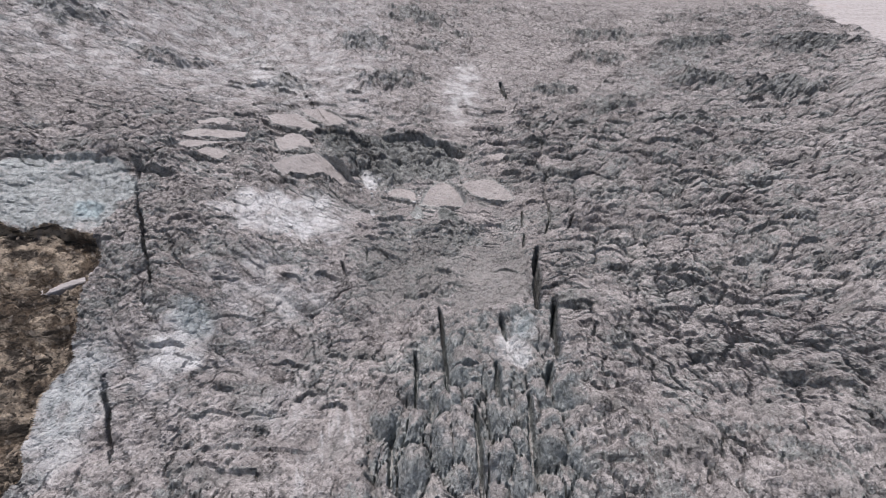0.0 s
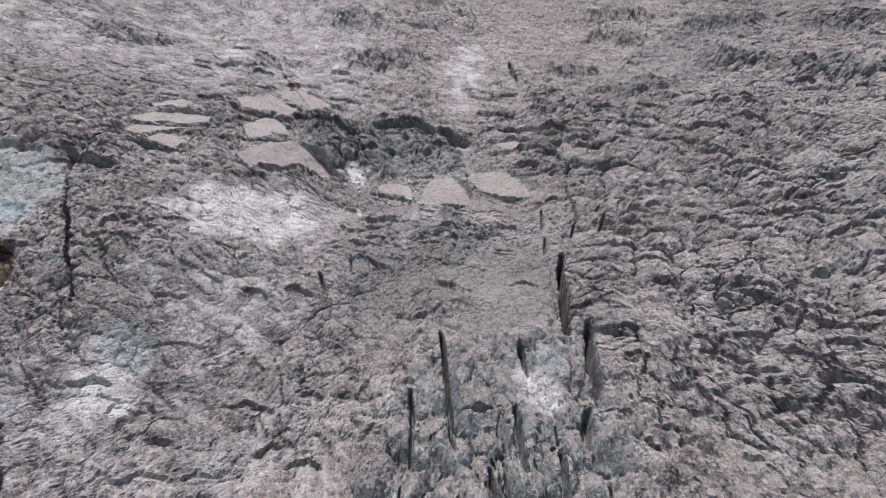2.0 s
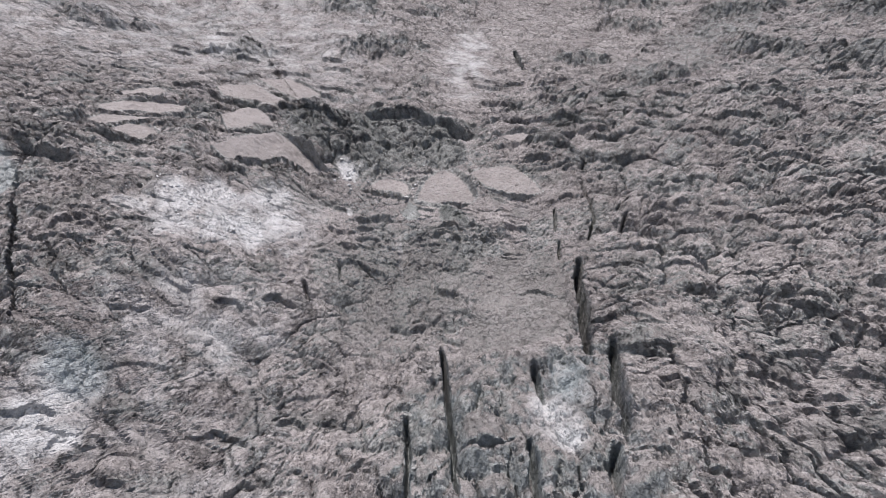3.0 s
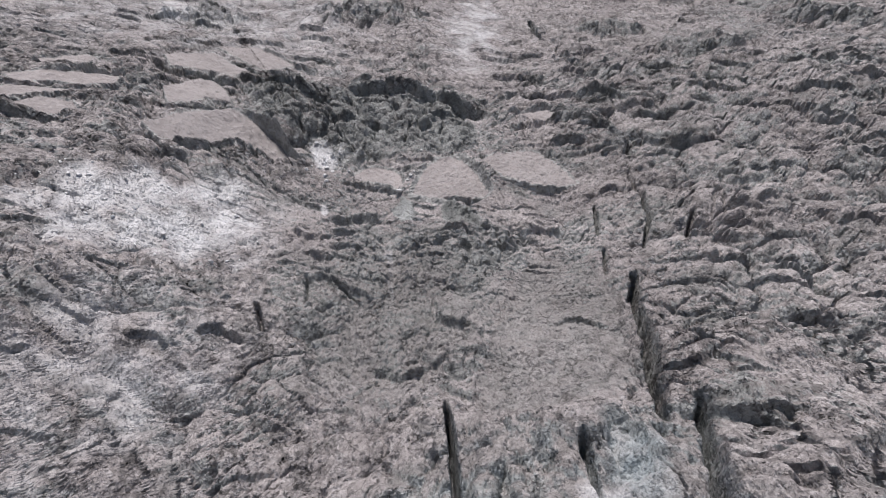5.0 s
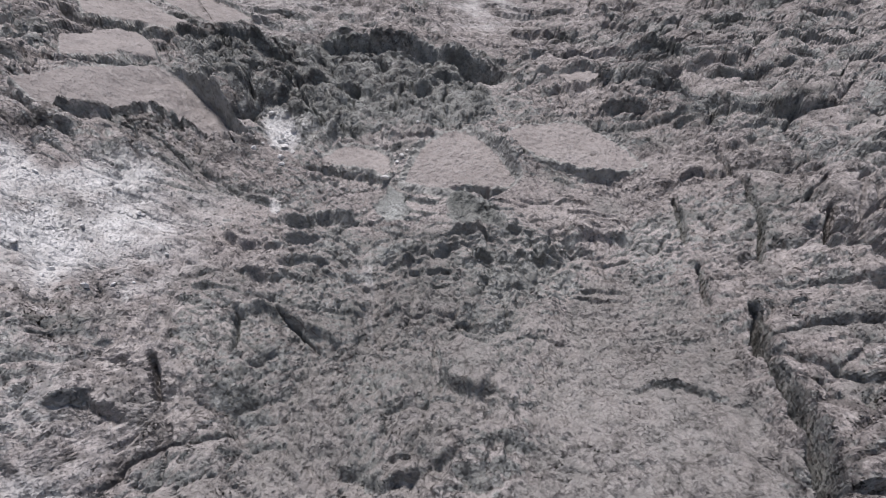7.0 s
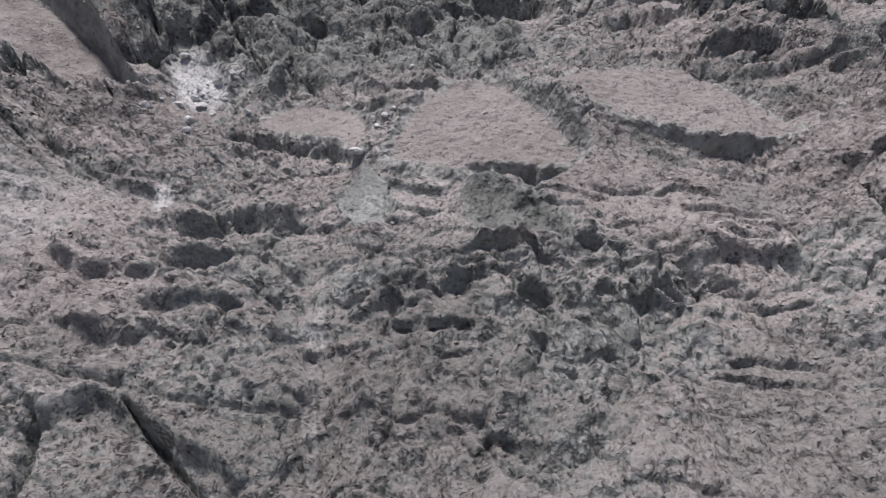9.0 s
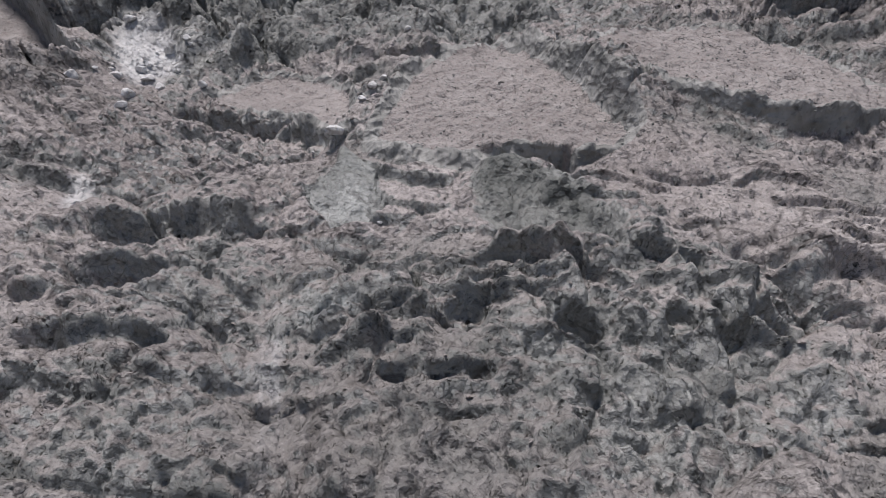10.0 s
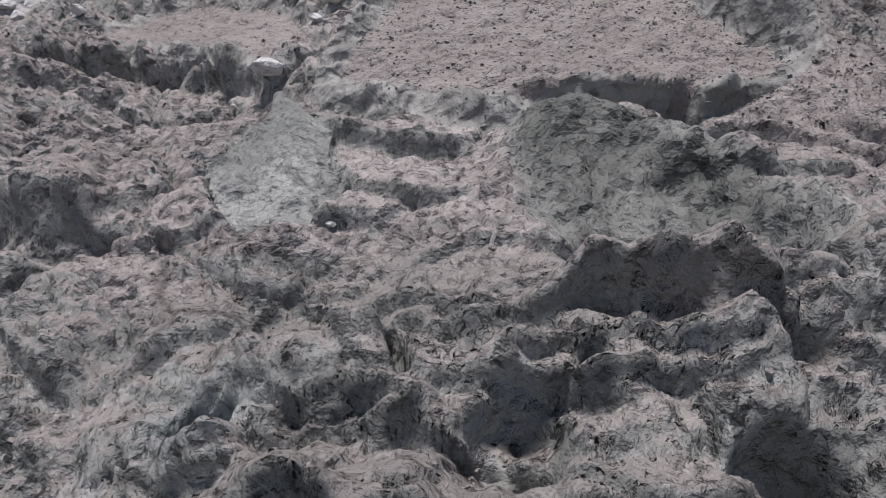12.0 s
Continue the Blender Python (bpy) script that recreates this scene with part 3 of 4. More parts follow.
# many short brows step the broken slopes on both sides
pick, taken = random.Random(5), []
for lo_u, hi_u, lo_v, hi_v, count, fall in ((19, 72, -44, 44, 90, -0.2), (8, 30, 12, 60, 24, -0.1), (-50, -15, -58, -9, 22, 0.12), (-60, -20, 22, 70, 24, 0.1), (-8, 14, -24, -11, 5, -0.1)):
    for _ in range(count):
        cu, cv, half = pick.uniform(lo_u, hi_u), pick.uniform(lo_v, hi_v), pick.uniform(1.0, 4.5)
        if any(abs(cu - a) < 4.8 and abs(cv - b) < 2.6 for a, b in taken):
            continue
        taken.append((cu, cv))
        bend, dip = pick.uniform(0.1, 0.9), fall + pick.uniform(-0.25, 0.25)
        brow = [(cu + half * k, cv + dip * half * k + bend * (1 - k * k) + pick.uniform(-0.3, 0.3)) for k in (-1, -0.4, 0.3, 1)]
        ledge(brow, pick.uniform(0.3, 0.8), 2.2, pick.uniform(0.3, 0.9), pick.uniform(0.3, 0.8), 0.6, 0.15)

w = window(0, 10, -9, 1)
d, a = line_gap([(2.4, -2.5), (4.1, -2.1), (4.9, -3.3), (6.1, -4.4), (7.4, -6.2)], w, 0.3)
H[w] += 0.45 * np.exp(-(d / 0.8) ** 2)
bowl = oval(-12.5, -1.9, 1.35, 0.95, 6, 0.25, 0.15)
H = H * (1 - bowl) + bowl * (BASE - 0.9 + 0.5 * ((U + 12.5) ** 2 + (V + 1.9) ** 2) * 0.4)


def cleft(points, width, depth, rag=0.22):
    """A crevasse with steep walls along a bent line."""
    w = window(min(p[0] for p in points) - 3, max(p[0] for p in points) + 3, min(p[1] for p in points) - 3, max(p[1] for p in points) + 3)
    d, a = line_gap(points, w, rag)
    half = width * (0.5 + 0.6 * np.sin(np.pi * np.clip(a * 0.9 + 0.05, 0, 1))) * (1 + 0.35 * wave(U[w] / 1.5, V[w] / 1.5, 77))
    m = soft(1.15 * half, 0.45 * half, d) * soft(0.0, 0.06, a) * soft(1.0, 0.94, a)
    H[w] += m * (0.95 * (BASE[w] - H[w]) - depth)


cleft([(18.4, -10.8), (17.6, -15), (17.4, -20.5), (16.9, -25.5), (16.4, -30)], 0.55, 7.0, 0.5)
cleft([(19.7, -27.5), (18.4, -34), (18.5, -40.5)], 0.5, 6.0, 0.5)
cleft([(17.2, -41), (16.2, -46)], 0.55, 4.0)
cleft([(-0.8, -24), (0, -31.5), (0.6, -38.6), (1, -45.5)], 0.3, 5.0, 0.3)
cleft([(-4.9, -33.5), (-4.3, -39), (-4.6, -45)], 0.3, 3.0, 0.25)
cleft([(10, -29.6), (10.9, -34.6)], 0.35, 2.5)
cleft([(8.7, -39), (8.7, -44), (9, -50)], 0.42, 3.5)
cleft([(0.6, -38.4), (3.9, -39.7), (7.5, -38.7)], 0.25, 1.5)
cleft([(-8, -50), (-7.4, -60)], 0.4, 3.0)
cleft([(5, -47), (5.4, -62)], 0.45, 3.0)
cleft([(13.2, -46), (12.6, -60)], 0.45, 3.0)
cleft([(16.4, -6.8), (16.0, -10.8)], 0.18, 1.2)
cleft([(16.7, 0.6), (16.3, -4.6)], 0.17, 1.2)
cleft([(21.9, 6.0), (22.3, 0.9), (22.3, -2.6), (20.7, -7.4)], 0.2, 1.5)
cleft([(23.7, 13.2), (22.2, 9.0)], 0.18, 1.2)
cleft([(26.8, -2.8), (25, -7.6)], 0.2, 1.4)
cleft([(17.3, 72), (17.7, 65.7), (18.2, 57)], 0.55, 3.5)
cleft([(-54.4, -41.5), (-50.4, -50), (-47.2, -57)], 0.22, 1.5, 0.6)
cleft([(-62.6, -0.6), (-56, -15), (-51, -26.8)], 0.22, 1.5, 0.6)
cleft([(-64, 5), (-61.5, 0)], 0.27, 2.0)
cleft([(3.6, 12.6), (4.6, 8.2), (5.6, 5.2)], 0.3, 0.6)
cleft([(-3.12, -2.4), (-2.92, -2.9), (-2.78, -3.45)], 0.08, 0.4, 0.1)
cleft([(-13.2, -8.8), (-11.4, -10.4), (-9.4, -12.2)], 0.09, 0.4)
cleft([(-15.4, -9.6), (-15.0, -13)], 0.09, 0.3)
cleft([(-20, -13.2), (-19, -15.9)], 0.16, 0.9)
cleft([(42, 30), (46, 22), (49, 19)], 0.5, 2.0)
cleft([(52, -4), (56, -6), (60, -9)], 0.5, 2.0)

# pits and melt holes
for cu, cv, au, av, turn, depth in ((1.5, -5.0, 0.6, 0.4, -15, 0.9), (-5.5, -3.6, 0.40, 0.36, 0, 0.8), (-1.4, -4.25, 0.6, 0.55, 0, 0.55), (0.0, -10.9, 0.9, 0.5, -25, 0.7),
                                    (-0.35, -3.35, 0.16, 0.16, 0, 0.35), (6.9, -4.9, 0.75, 0.32, -10, 0.6), (4.3, -4.9, 0.4, 0.35, 0, 0.5), (5.6, -4.6, 0.22, 0.3, 0, 0.4),
                                    (-1.1, -6.3, 0.3, 0.25, 0, 0.5), (3.3, -6.6, 0.3, 0.5, 30, 0.4), (7.4, -2.4, 0.9, 0.5, 0, 0.25), (-69.3, -7.6, 2.4, 1.5, 0, 0.7),
                                    (13.4, -31, 1.3, 3.0, 10, 1.2), (-65.4, -16.8, 1.5, 2.2, 10, 2.2), (-12.9, 0.1, 1.2, 0.5, 0, 0.9)):
    H = H - 1.1 * depth * oval(cu, cv, au, av, turn, 0.25, 0.15)

# ---- slabs, domes and other single forms ----
PEBBLES = 0.45 * b4 + 0.5 * b5 + 0.06 * crumple + 0.14 * cloud(U / 2.2, V / 2.2, 191, 3) + 0.14 * b3
slab_id = np.full(U.shape, -1, np.int16)
slab_top = np.zeros(U.shape, np.float32)
SLABS = []


def slab(kind, corners, mid, across, along, dome=0.0):
    """A slab or dome on the slope: its height at the middle, its rise across and along, and how round it is."""
    global H, K, slab_id, slab_top
    k = len(SLABS)
    SLABS.append(kind)
    gap = inside(corners, 0.16 if kind == "dome" else 0.10)
    cu, cv = sum(p[0] for p in corners) / len(corners), sum(p[1] for p in corners) / len(corners)
    span = max(abs(p[0] - cu) for p in corners)
    top = mid + across * (U - cu) + along * (V - cv) - dome * (((U - cu) / span) ** 2 + 0.5 * ((V - cv) / span) ** 2)
    top = top + PEBBLES + 0.15 * cloud(U / 4, V / 4, 300 + k, 3)
    edge = (0.4 if dome > 0.45 else 0.22) if kind == "dome" else 0.10 + 0.015 * span
    m = soft(-edge, edge * 0.4, gap)
    H, K = H * (1 - m) + top * m, K * (1 - m)
    slab_id = np.where(gap > -edge, k, slab_id)
    slab_top = np.maximum(slab_top, soft(-0.1 * edge, edge, gap))


slab("big_slab", [(-37.4, 9.0), (-35.1, 12.9), (-30.2, 19.0), (-27.0, 18.6), (-23.7, 16.2), (-19.0, 11.2), (-22.0, 10.9), (-25.5, 10.7), (-28.0, 9.8), (-32.5, 7.9), (-35.0, 7.2)], 3.3, -0.56, 0.08)
slab("slab", [(-39.3, 21.0), (-37.7, 25.6), (-35.1, 27.9), (-32.4, 25.6), (-30.6, 21.8), (-33.6, 21.0), (-35.2, 17.4), (-37, 16.0)], 5.6, -0.3, -0.13)
slab("slab", [(-44.6, 35.3), (-38.2, 39.2), (-30.6, 32.8), (-32.5, 30.9), (-37, 31.4), (-41.9, 31.2)], 4.9, -0.16, -0.06)
slab("slab", [(-38.1, 41.3), (-32, 43.6), (-24.5, 37.5), (-28.6, 34.3), (-32.5, 36.7)], 3.8, -0.15, -0.03)
slab("slab", [(-60.9, 21.7), (-57.6, 25.0), (-52.6, 25.8), (-46.5, 26.0), (-47, 23.3), (-51, 21.5), (-55, 21.5), (-58.6, 19.8)], 7.3, -0.14, -0.08)
slab("slab", [(-60.5, 28.1), (-54.6, 32.1), (-50.2, 30.1), (-53, 27.4), (-57.6, 26.4)], 7.3, -0.15, -0.05)
slab("slab", [(-60.5, 12.6), (-57.9, 18), (-49.8, 20.4), (-52.6, 17.8), (-57.4, 13.6)], 8.3, -0.2, -0.12)
slab("slab", [(-55.5, 9.9), (-56.2, 13.0), (-53, 16.6), (-49, 15.8), (-46.8, 12.7), (-51.6, 10.2)], 7.8, -0.14, -0.11)
slab("dome", [(-4.9, 4.6), (-4.2, 6.6), (-3.5, 9.2), (-1.7, 11.5), (0.7, 12.0), (2.6, 9.2), (3.9, 5.8), (5.0, 3.4), (3.9, 2.2), (2.4, 2.0), (0.8, 2.9), (-0.8, 2.8), (-2.2, 2.9), (-4.0, 3.9)], 0.85, 0.11, 0.05, 0.5)
slab("dome", [(3.8, 9.4), (5.8, 10.9), (10.4, 12.0), (12.6, 10.4), (14.6, 7.0), (15.4, 4.0), (12.0, 3.0), (8.8, 3.7), (6.3, 4.9), (4.9, 7.2)], 2.0, -0.06, -0.05, 0.3)
slab("dome", [(-12.9, 10.0), (-11.3, 12.2), (-8.5, 11.4), (-6.2, 9.2), (-5.9, 6.9), (-6.6, 5.9), (-8.5, 7.1), (-10.9, 8.4)], -0.45, 0.1, -0.02, 0.35)
slab("slab", [(8.6, 21.0), (14, 23.5), (19, 20.5), (13, 18.2)], 2.3, -0.02, -0.12, 0.3)
# the dome's undercut brow and the cave below it
ledge([(-14, 8.7), (-11.9, 8.2), (-9.9, 7.4), (-8.2, 6.7), (-6.4, 5.6)], 0.15, 1.5, 0.8, 0.8, 0.25, 0.15)
ledge([(-0.6, 3.15), (0.5, 3.15), (1.7, 2.7), (2.6, 2.1), (3.5, 2.1)], 0.12, 1.0, 0.7, 0.5, 0.2, 0.12)
for cu, cv, au, av, turn, depth in ((1.6, 2.25, 0.95, 0.3, -30, 0.9), (2.35, 1.75, 0.28, 0.6, 0, 1.3), (4.4, 4.3, 0.26, 0.22, 0, 0.25)):
    H = H - depth * oval(cu, cv, au, av, turn, 0.25, 0.12)

# the standing ice block, and the grey ice face under the dome
block_gap = inside([(-2.1, -12.5), (-0.3, -11.9), (1.8, -12.8), (2.0, -15.0), (0.6, -17.0), (-1.4, -15.8)], 0.25)
block_m = soft(-0.12, 0.3, block_gap)
H = H * (1 - block_m) + block_m * (BASE + 1.5 + 0.2 * lumps + 0.3 * b3 - 0.22 * (V + 14.0) - 0.16 * (U - 0.1) ** 2)
grey_gap = inside([(-7.3, 2.4), (-6.3, 2.8), (-6.2, 4.6), (-5.7, 4.5), (-4.6, 3.2), (-4.3, 1.7), (-3.7, 0.8), (-4.5, -0.2), (-5.8, -0.4), (-6.7, 0.7)], 0.15)
grey_m = soft(-0.1, 0.2, grey_gap)
facet = -0.45 + 0.20 * (V - 2) - 0.24 * np.abs(U + 5.2 + 0.3 * (V - 2)) + 0.22 * soft(0.1, -0.1, V - 2.75 + 0.45 * (U + 5.4)) + 0.10 * cloud(U / 1.3, V / 1.3, 201, 4)
H, K = H * (1 - grey_m) + facet * grey_m, K * (1 - 0.85 * grey_m)

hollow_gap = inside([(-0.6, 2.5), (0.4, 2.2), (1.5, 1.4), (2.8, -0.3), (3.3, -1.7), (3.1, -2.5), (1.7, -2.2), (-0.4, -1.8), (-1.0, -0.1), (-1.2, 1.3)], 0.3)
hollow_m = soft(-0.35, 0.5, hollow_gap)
fall = V + 0.38 * (U - 0.5)
H = H + 0.92 * hollow_m * (np.minimum(-0.2 + 0.68 * fall, 0.75) + 0.2 * cups + 0.15 * lumps + 0.3 * b3 - H)

# bedrock: layered steps well behind the ice edge
rock_m = soft(0.0, 1.2, rock)
steps = cloud(U / 9, V / 5, 211, 5, 0.55)
terrace = V * 0.22 + 1.2 * steps
layers = 1.6 * (np.floor(terrace) + soft(0.55, 1.0, terrace - np.floor(terrace)) - terrace)
cragg, idrock = heap(7.5, 3.4, 221, 0.6, 0.35, 0.5, -0.3, 10, 0.3)
H, K = H * (1 - rock_m) + rock_m * (BASE - 3.0 + 0.6 * steps), K * (1 - rock_m) + rock_m * (1.5 * layers + 1.5 * cragg + 0.5 * b2 + 0.4 * b3)
strip = inside([(-71.8, -27), (-69.3, -23.3), (-63.5, -21.2), (-62, -22.6), (-66.9, -24.6), (-70.9, -27)], 0.3)
strip_m = soft(-0.2, 0.5, strip)
H, K = H * (1 - strip_m) + strip_m * (BASE - 1.0 + 0.25 * steps), K * (1 - strip_m)
H, K = H * (1 - snowfield) + snowfield * (BASE + 0.6 * steps), K * (1 - 0.8 * snowfield)

# melt rounds the edges of the broken ice
melt = soft(52, 30, np.hypot(U, V)) * (1 - rock_m) * (0.45 + 0.4 * near)
for _ in range(2):
    S = H.copy()
    S[:, 1:-1] = 0.5 * H[:, 1:-1] + 0.25 * (H[:, :-2] + H[:, 2:])
    S[1:-1] = 0.7 * S[1:-1] + 0.15 * (S[:-2] + S[2:])
    H = H + melt * (S - H)
# small crumbs and brows that the melt left sharp
plain = np.maximum.reduce([0.85 * grey_m, 0.4 * hollow_m, 0.85 * slab_top])
crumbs = near * (1 - plain) * (0.3 + 0.4 * soft(7, 16, np.hypot(U, V + 2)))
H = H + crumbs * (0.75 * b4 + 1.0 * b5 + 0.10 * crumple + 0.05 * cloud(U / 0.5, V / 0.5, 271, 3, 0.6, True))
for _ in range(44):
    cu, cv, half = pick.uniform(-11, 11), pick.uniform(-8.5, 1.2), pick.uniform(0.5, 1.8)
    bend = pick.uniform(-0.2, 0.4)
    brow = [(cu + half * k, cv - 0.15 * half * k + bend * (1 - k * k) + pick.uniform(-0.12, 0.12)) for k in (-1, -0.4, 0.3, 1)]
    ledge(brow, pick.uniform(0.08, 0.2), 0.9, pick.uniform(0.1, 0.35), pick.uniform(0.15, 0.4), 0.3, 0.07, plain)

# far beyond the view the slope eases off into a valley floor and an upper basin
drop = 0.588 * np.maximum(-88 - V, 0) + soft(160, 420, V) * -50
POINTS = ORIGIN + U[..., None] * np.array((1.0, 0, 0)) + V[..., None] * ALONG + H[..., None] * OUT
POINTS[..., 2] += drop + K
POINTS[..., 1] -= 0.12 * K

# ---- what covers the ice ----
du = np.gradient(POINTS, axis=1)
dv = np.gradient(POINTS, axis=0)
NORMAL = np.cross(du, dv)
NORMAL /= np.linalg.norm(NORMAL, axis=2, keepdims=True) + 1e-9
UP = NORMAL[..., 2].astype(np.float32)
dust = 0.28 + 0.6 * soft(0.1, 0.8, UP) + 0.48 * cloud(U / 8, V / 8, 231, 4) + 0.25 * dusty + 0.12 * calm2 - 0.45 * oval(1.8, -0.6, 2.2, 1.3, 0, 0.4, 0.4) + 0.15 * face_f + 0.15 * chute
# dust is taken off the hollow as part of its painted shade
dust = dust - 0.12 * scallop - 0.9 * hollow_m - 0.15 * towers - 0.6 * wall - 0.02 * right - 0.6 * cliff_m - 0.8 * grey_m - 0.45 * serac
clean = clean * (0.8 + 0.5 * cloud(wu / 4, wv / 4, 241, 3)) + 0.3 * chute * soft(0.0, 0.6, flutes) + 0.3 * cliff_m
blue = np.maximum.reduce([0.9 * oval(-69.3, -7.6, 3.2, 2.4, 0, 0.4, 0.4), 0.5 * oval(13.5, -32, 1.8, 4, 15, 0.4, 0.4), 0.25 * cliff_m, 0.5 * oval(-43, -30, 3, 2.5, 0, 0.5, 0.5),
                          0.28 * towers * soft(0.6, 0.0, UP), 0.35 * oval(-57, -47, 4, 10, 0, 0.5, 0.5), 0.08 * grey_m, 0.3 * oval(-5.5, -3.6, 0.7, 0.6, 0, 0.5, 0.2)])
# third channel: bare ice, plus the hollow's shade under the brow as dark colour
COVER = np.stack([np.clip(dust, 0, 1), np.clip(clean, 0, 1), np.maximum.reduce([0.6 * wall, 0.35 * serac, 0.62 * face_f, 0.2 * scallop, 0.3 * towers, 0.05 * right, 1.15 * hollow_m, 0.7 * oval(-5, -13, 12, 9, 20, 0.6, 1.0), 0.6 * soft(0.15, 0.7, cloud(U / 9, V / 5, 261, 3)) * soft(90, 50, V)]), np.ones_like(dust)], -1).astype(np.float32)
worn = np.clip(np.maximum.reduce([0.45 * face_f, 0.5 * near, 0.45 * towers, 0.35 * right, 0.8 * grey_m, 0.6 * hollow_m, 0.55 * plates, 0.6 * soft(-0.3, 0.2, block_gap), 0.85 * cliff_m]), 0, 1)
TINT = np.stack([worn, snowfield, np.clip(blue, 0, 1), near], -1).astype(np.float32)


# ---- the sheet is cut into the ground and the single things that stand in it ----
def corner_of(a):
    return a[:-1, :-1]


rows_n, cols_n = U.shape
index = np.arange(rows_n * cols_n, dtype=np.int32).reshape(rows_n, cols_n)
QUADS = np.stack([index[:-1, :-1], index[:-1, 1:], index[1:, 1:], index[1:, :-1]], -1).reshape(-1, 4)
SMOOTH = ((near > 0.35) | (snowfield > 0.5))[:-1, :-1].ravel()
label = np.zeros((rows_n - 1, cols_n - 1), np.int32)


def claim(mask, key, free_only=False):
    chosen = corner_of(mask) & ((label == 0) if free_only else True)
    label[chosen] = key
    return chosen.any()


claim(rock > 0.05, 1)
claim(snowfield > 0.5, 2)
claim(strip > 0, 3)
claim((cliff > 0) & (rock <= 0.05), 4)
claim(wall > 0.5, 5, True)
claim(block_gap > -0.25, 6)
claim(grey_gap > 0, 7)
for k in range(len(SLABS)):
    claim((slab_id == k) & (slab_top > 0.5), 20 + 2 * k)
    claim((slab_id == k) & (slab_top <= 0.5), 21 + 2 * k)
claim(face_f > 0.5, 8, True)


def claim_cells(cell, mask, first, least, most):
    """Each broken cell inside the mask becomes a block of its own."""
    free = corner_of(mask) & (label == 0)
    code = (cell[0] + 4096) * 8192 + (cell[1] + 4096)
    code = np.where(free, corner_of(code), -1)
    names, back, count = np.unique(code.ravel(), return_inverse=True, return_counts=True)
    good = [i for i in np.argsort(-count) if names[i] >= 0 and count[i] >= least][:most]
    lookup = np.zeros(len(names), np.int32)
    for n, i in enumerate(good):
        lookup[i] = first + n
    found = lookup[back].reshape(label.shape)
    label[found > 0] = found[found > 0]
    return len(good)


def claim_cells_of(key, cell, first, least, most):
    """The same inside a thing that was claimed before: each cell becomes a part of it."""
    was = label == key
    code = np.where(was, corner_of((cell[0] + 4096) * 8192 + (cell[1] + 4096)), -1)
    shown = was & corner_of((np.abs(U) < 115) & (V > -68))
    names, back, count = np.unique(np.where(shown, code, -1).ravel(), return_inverse=True, return_counts=True)
    good = [i for i in np.argsort(-count) if names[i] >= 0 and count[i] >= least][:most]
    lookup = np.zeros(len(names), np.int32)
    for n, i in enumerate(good):
        lookup[i] = first + n
    found = lookup[back].reshape(label.shape)
    label[found > 0] = found[found > 0]
    return len(good)


view = (np.abs(U) < 115) & (V > -68) & (V < 110)
N_TOWERS = claim_cells(idt, (towers > 0.5) & view, 1000, 60, 60)
N_ROCK = claim_cells_of(1, idrock, 5000, 60, 70)
N_WALL = claim_cells_of(5, id1, 5500, 40, 20)
N_RIGHT = claim_cells(id1r, (right > 0.5) & view, 2000, 120, 240)
N_NEAR = claim_cells(id2, (near > 0.4) & view, 4000, 150, 160)
N_LEFT = claim_cells(id1, (right <= 0.5) & view, 3000, 150, 280)


def one_piece(first, last, back_to):
    """Of each claimed cell only the piece round its middle is kept; stray faces go back."""
    rows, cols = np.nonzero((label >= first) & (label < last))
    keys = label[rows, cols]
    order = np.argsort(keys, kind="stable")
    rows, cols, keys = rows[order], cols[order], keys[order]
    names, starts = np.unique(keys, return_index=True)
    for key, a, b in zip(names, starts, list(starts[1:]) + [len(keys)]):
        r, c = rows[a:b], cols[a:b]
        r0, c0 = r.min(), c.min()
        mask = np.zeros((r.max() - r0 + 3, c.max() - c0 + 3), bool)
        mask[r - r0 + 1, c - c0 + 1] = True
        best, left = None, mask.copy()
        for attempt in range(3):
            rr, cc = np.nonzero(left)
            if not len(rr):
                break
            k = np.argmin((rr - rr.mean()) ** 2 + (cc - cc.mean()) ** 2)
            reach = np.zeros_like(mask)
            reach[rr[k], cc[k]] = True
            size = 0
            while reach.sum() != size:
                size = reach.sum()
                for _ in range(6):
                    grown = reach.copy()
                    grown[1:] |= reach[:-1]
                    grown[:-1] |= reach[1:]
                    grown[:, 1:] |= reach[:, :-1]
                    grown[:, :-1] |= reach[:, 1:]
                    reach = grown & mask
            if best is None or size > best.sum():
                best = reach
            left &= ~reach
            if best.sum() > left.sum():
                break
        drop_r, drop_c = np.nonzero(mask & ~best)
        label[drop_r + r0 - 1, drop_c + c0 - 1] = back_to


one_piece(1000, 1000 + N_TOWERS, 0)
one_piece(2000, 2000 + N_RIGHT, 0)
one_piece(3000, 3000 + N_LEFT, 0)
one_piece(4000, 4000 + N_NEAR, 0)
one_piece(5000, 5000 + N_ROCK, 1)
one_piece(5500, 5500 + N_WALL, 5)


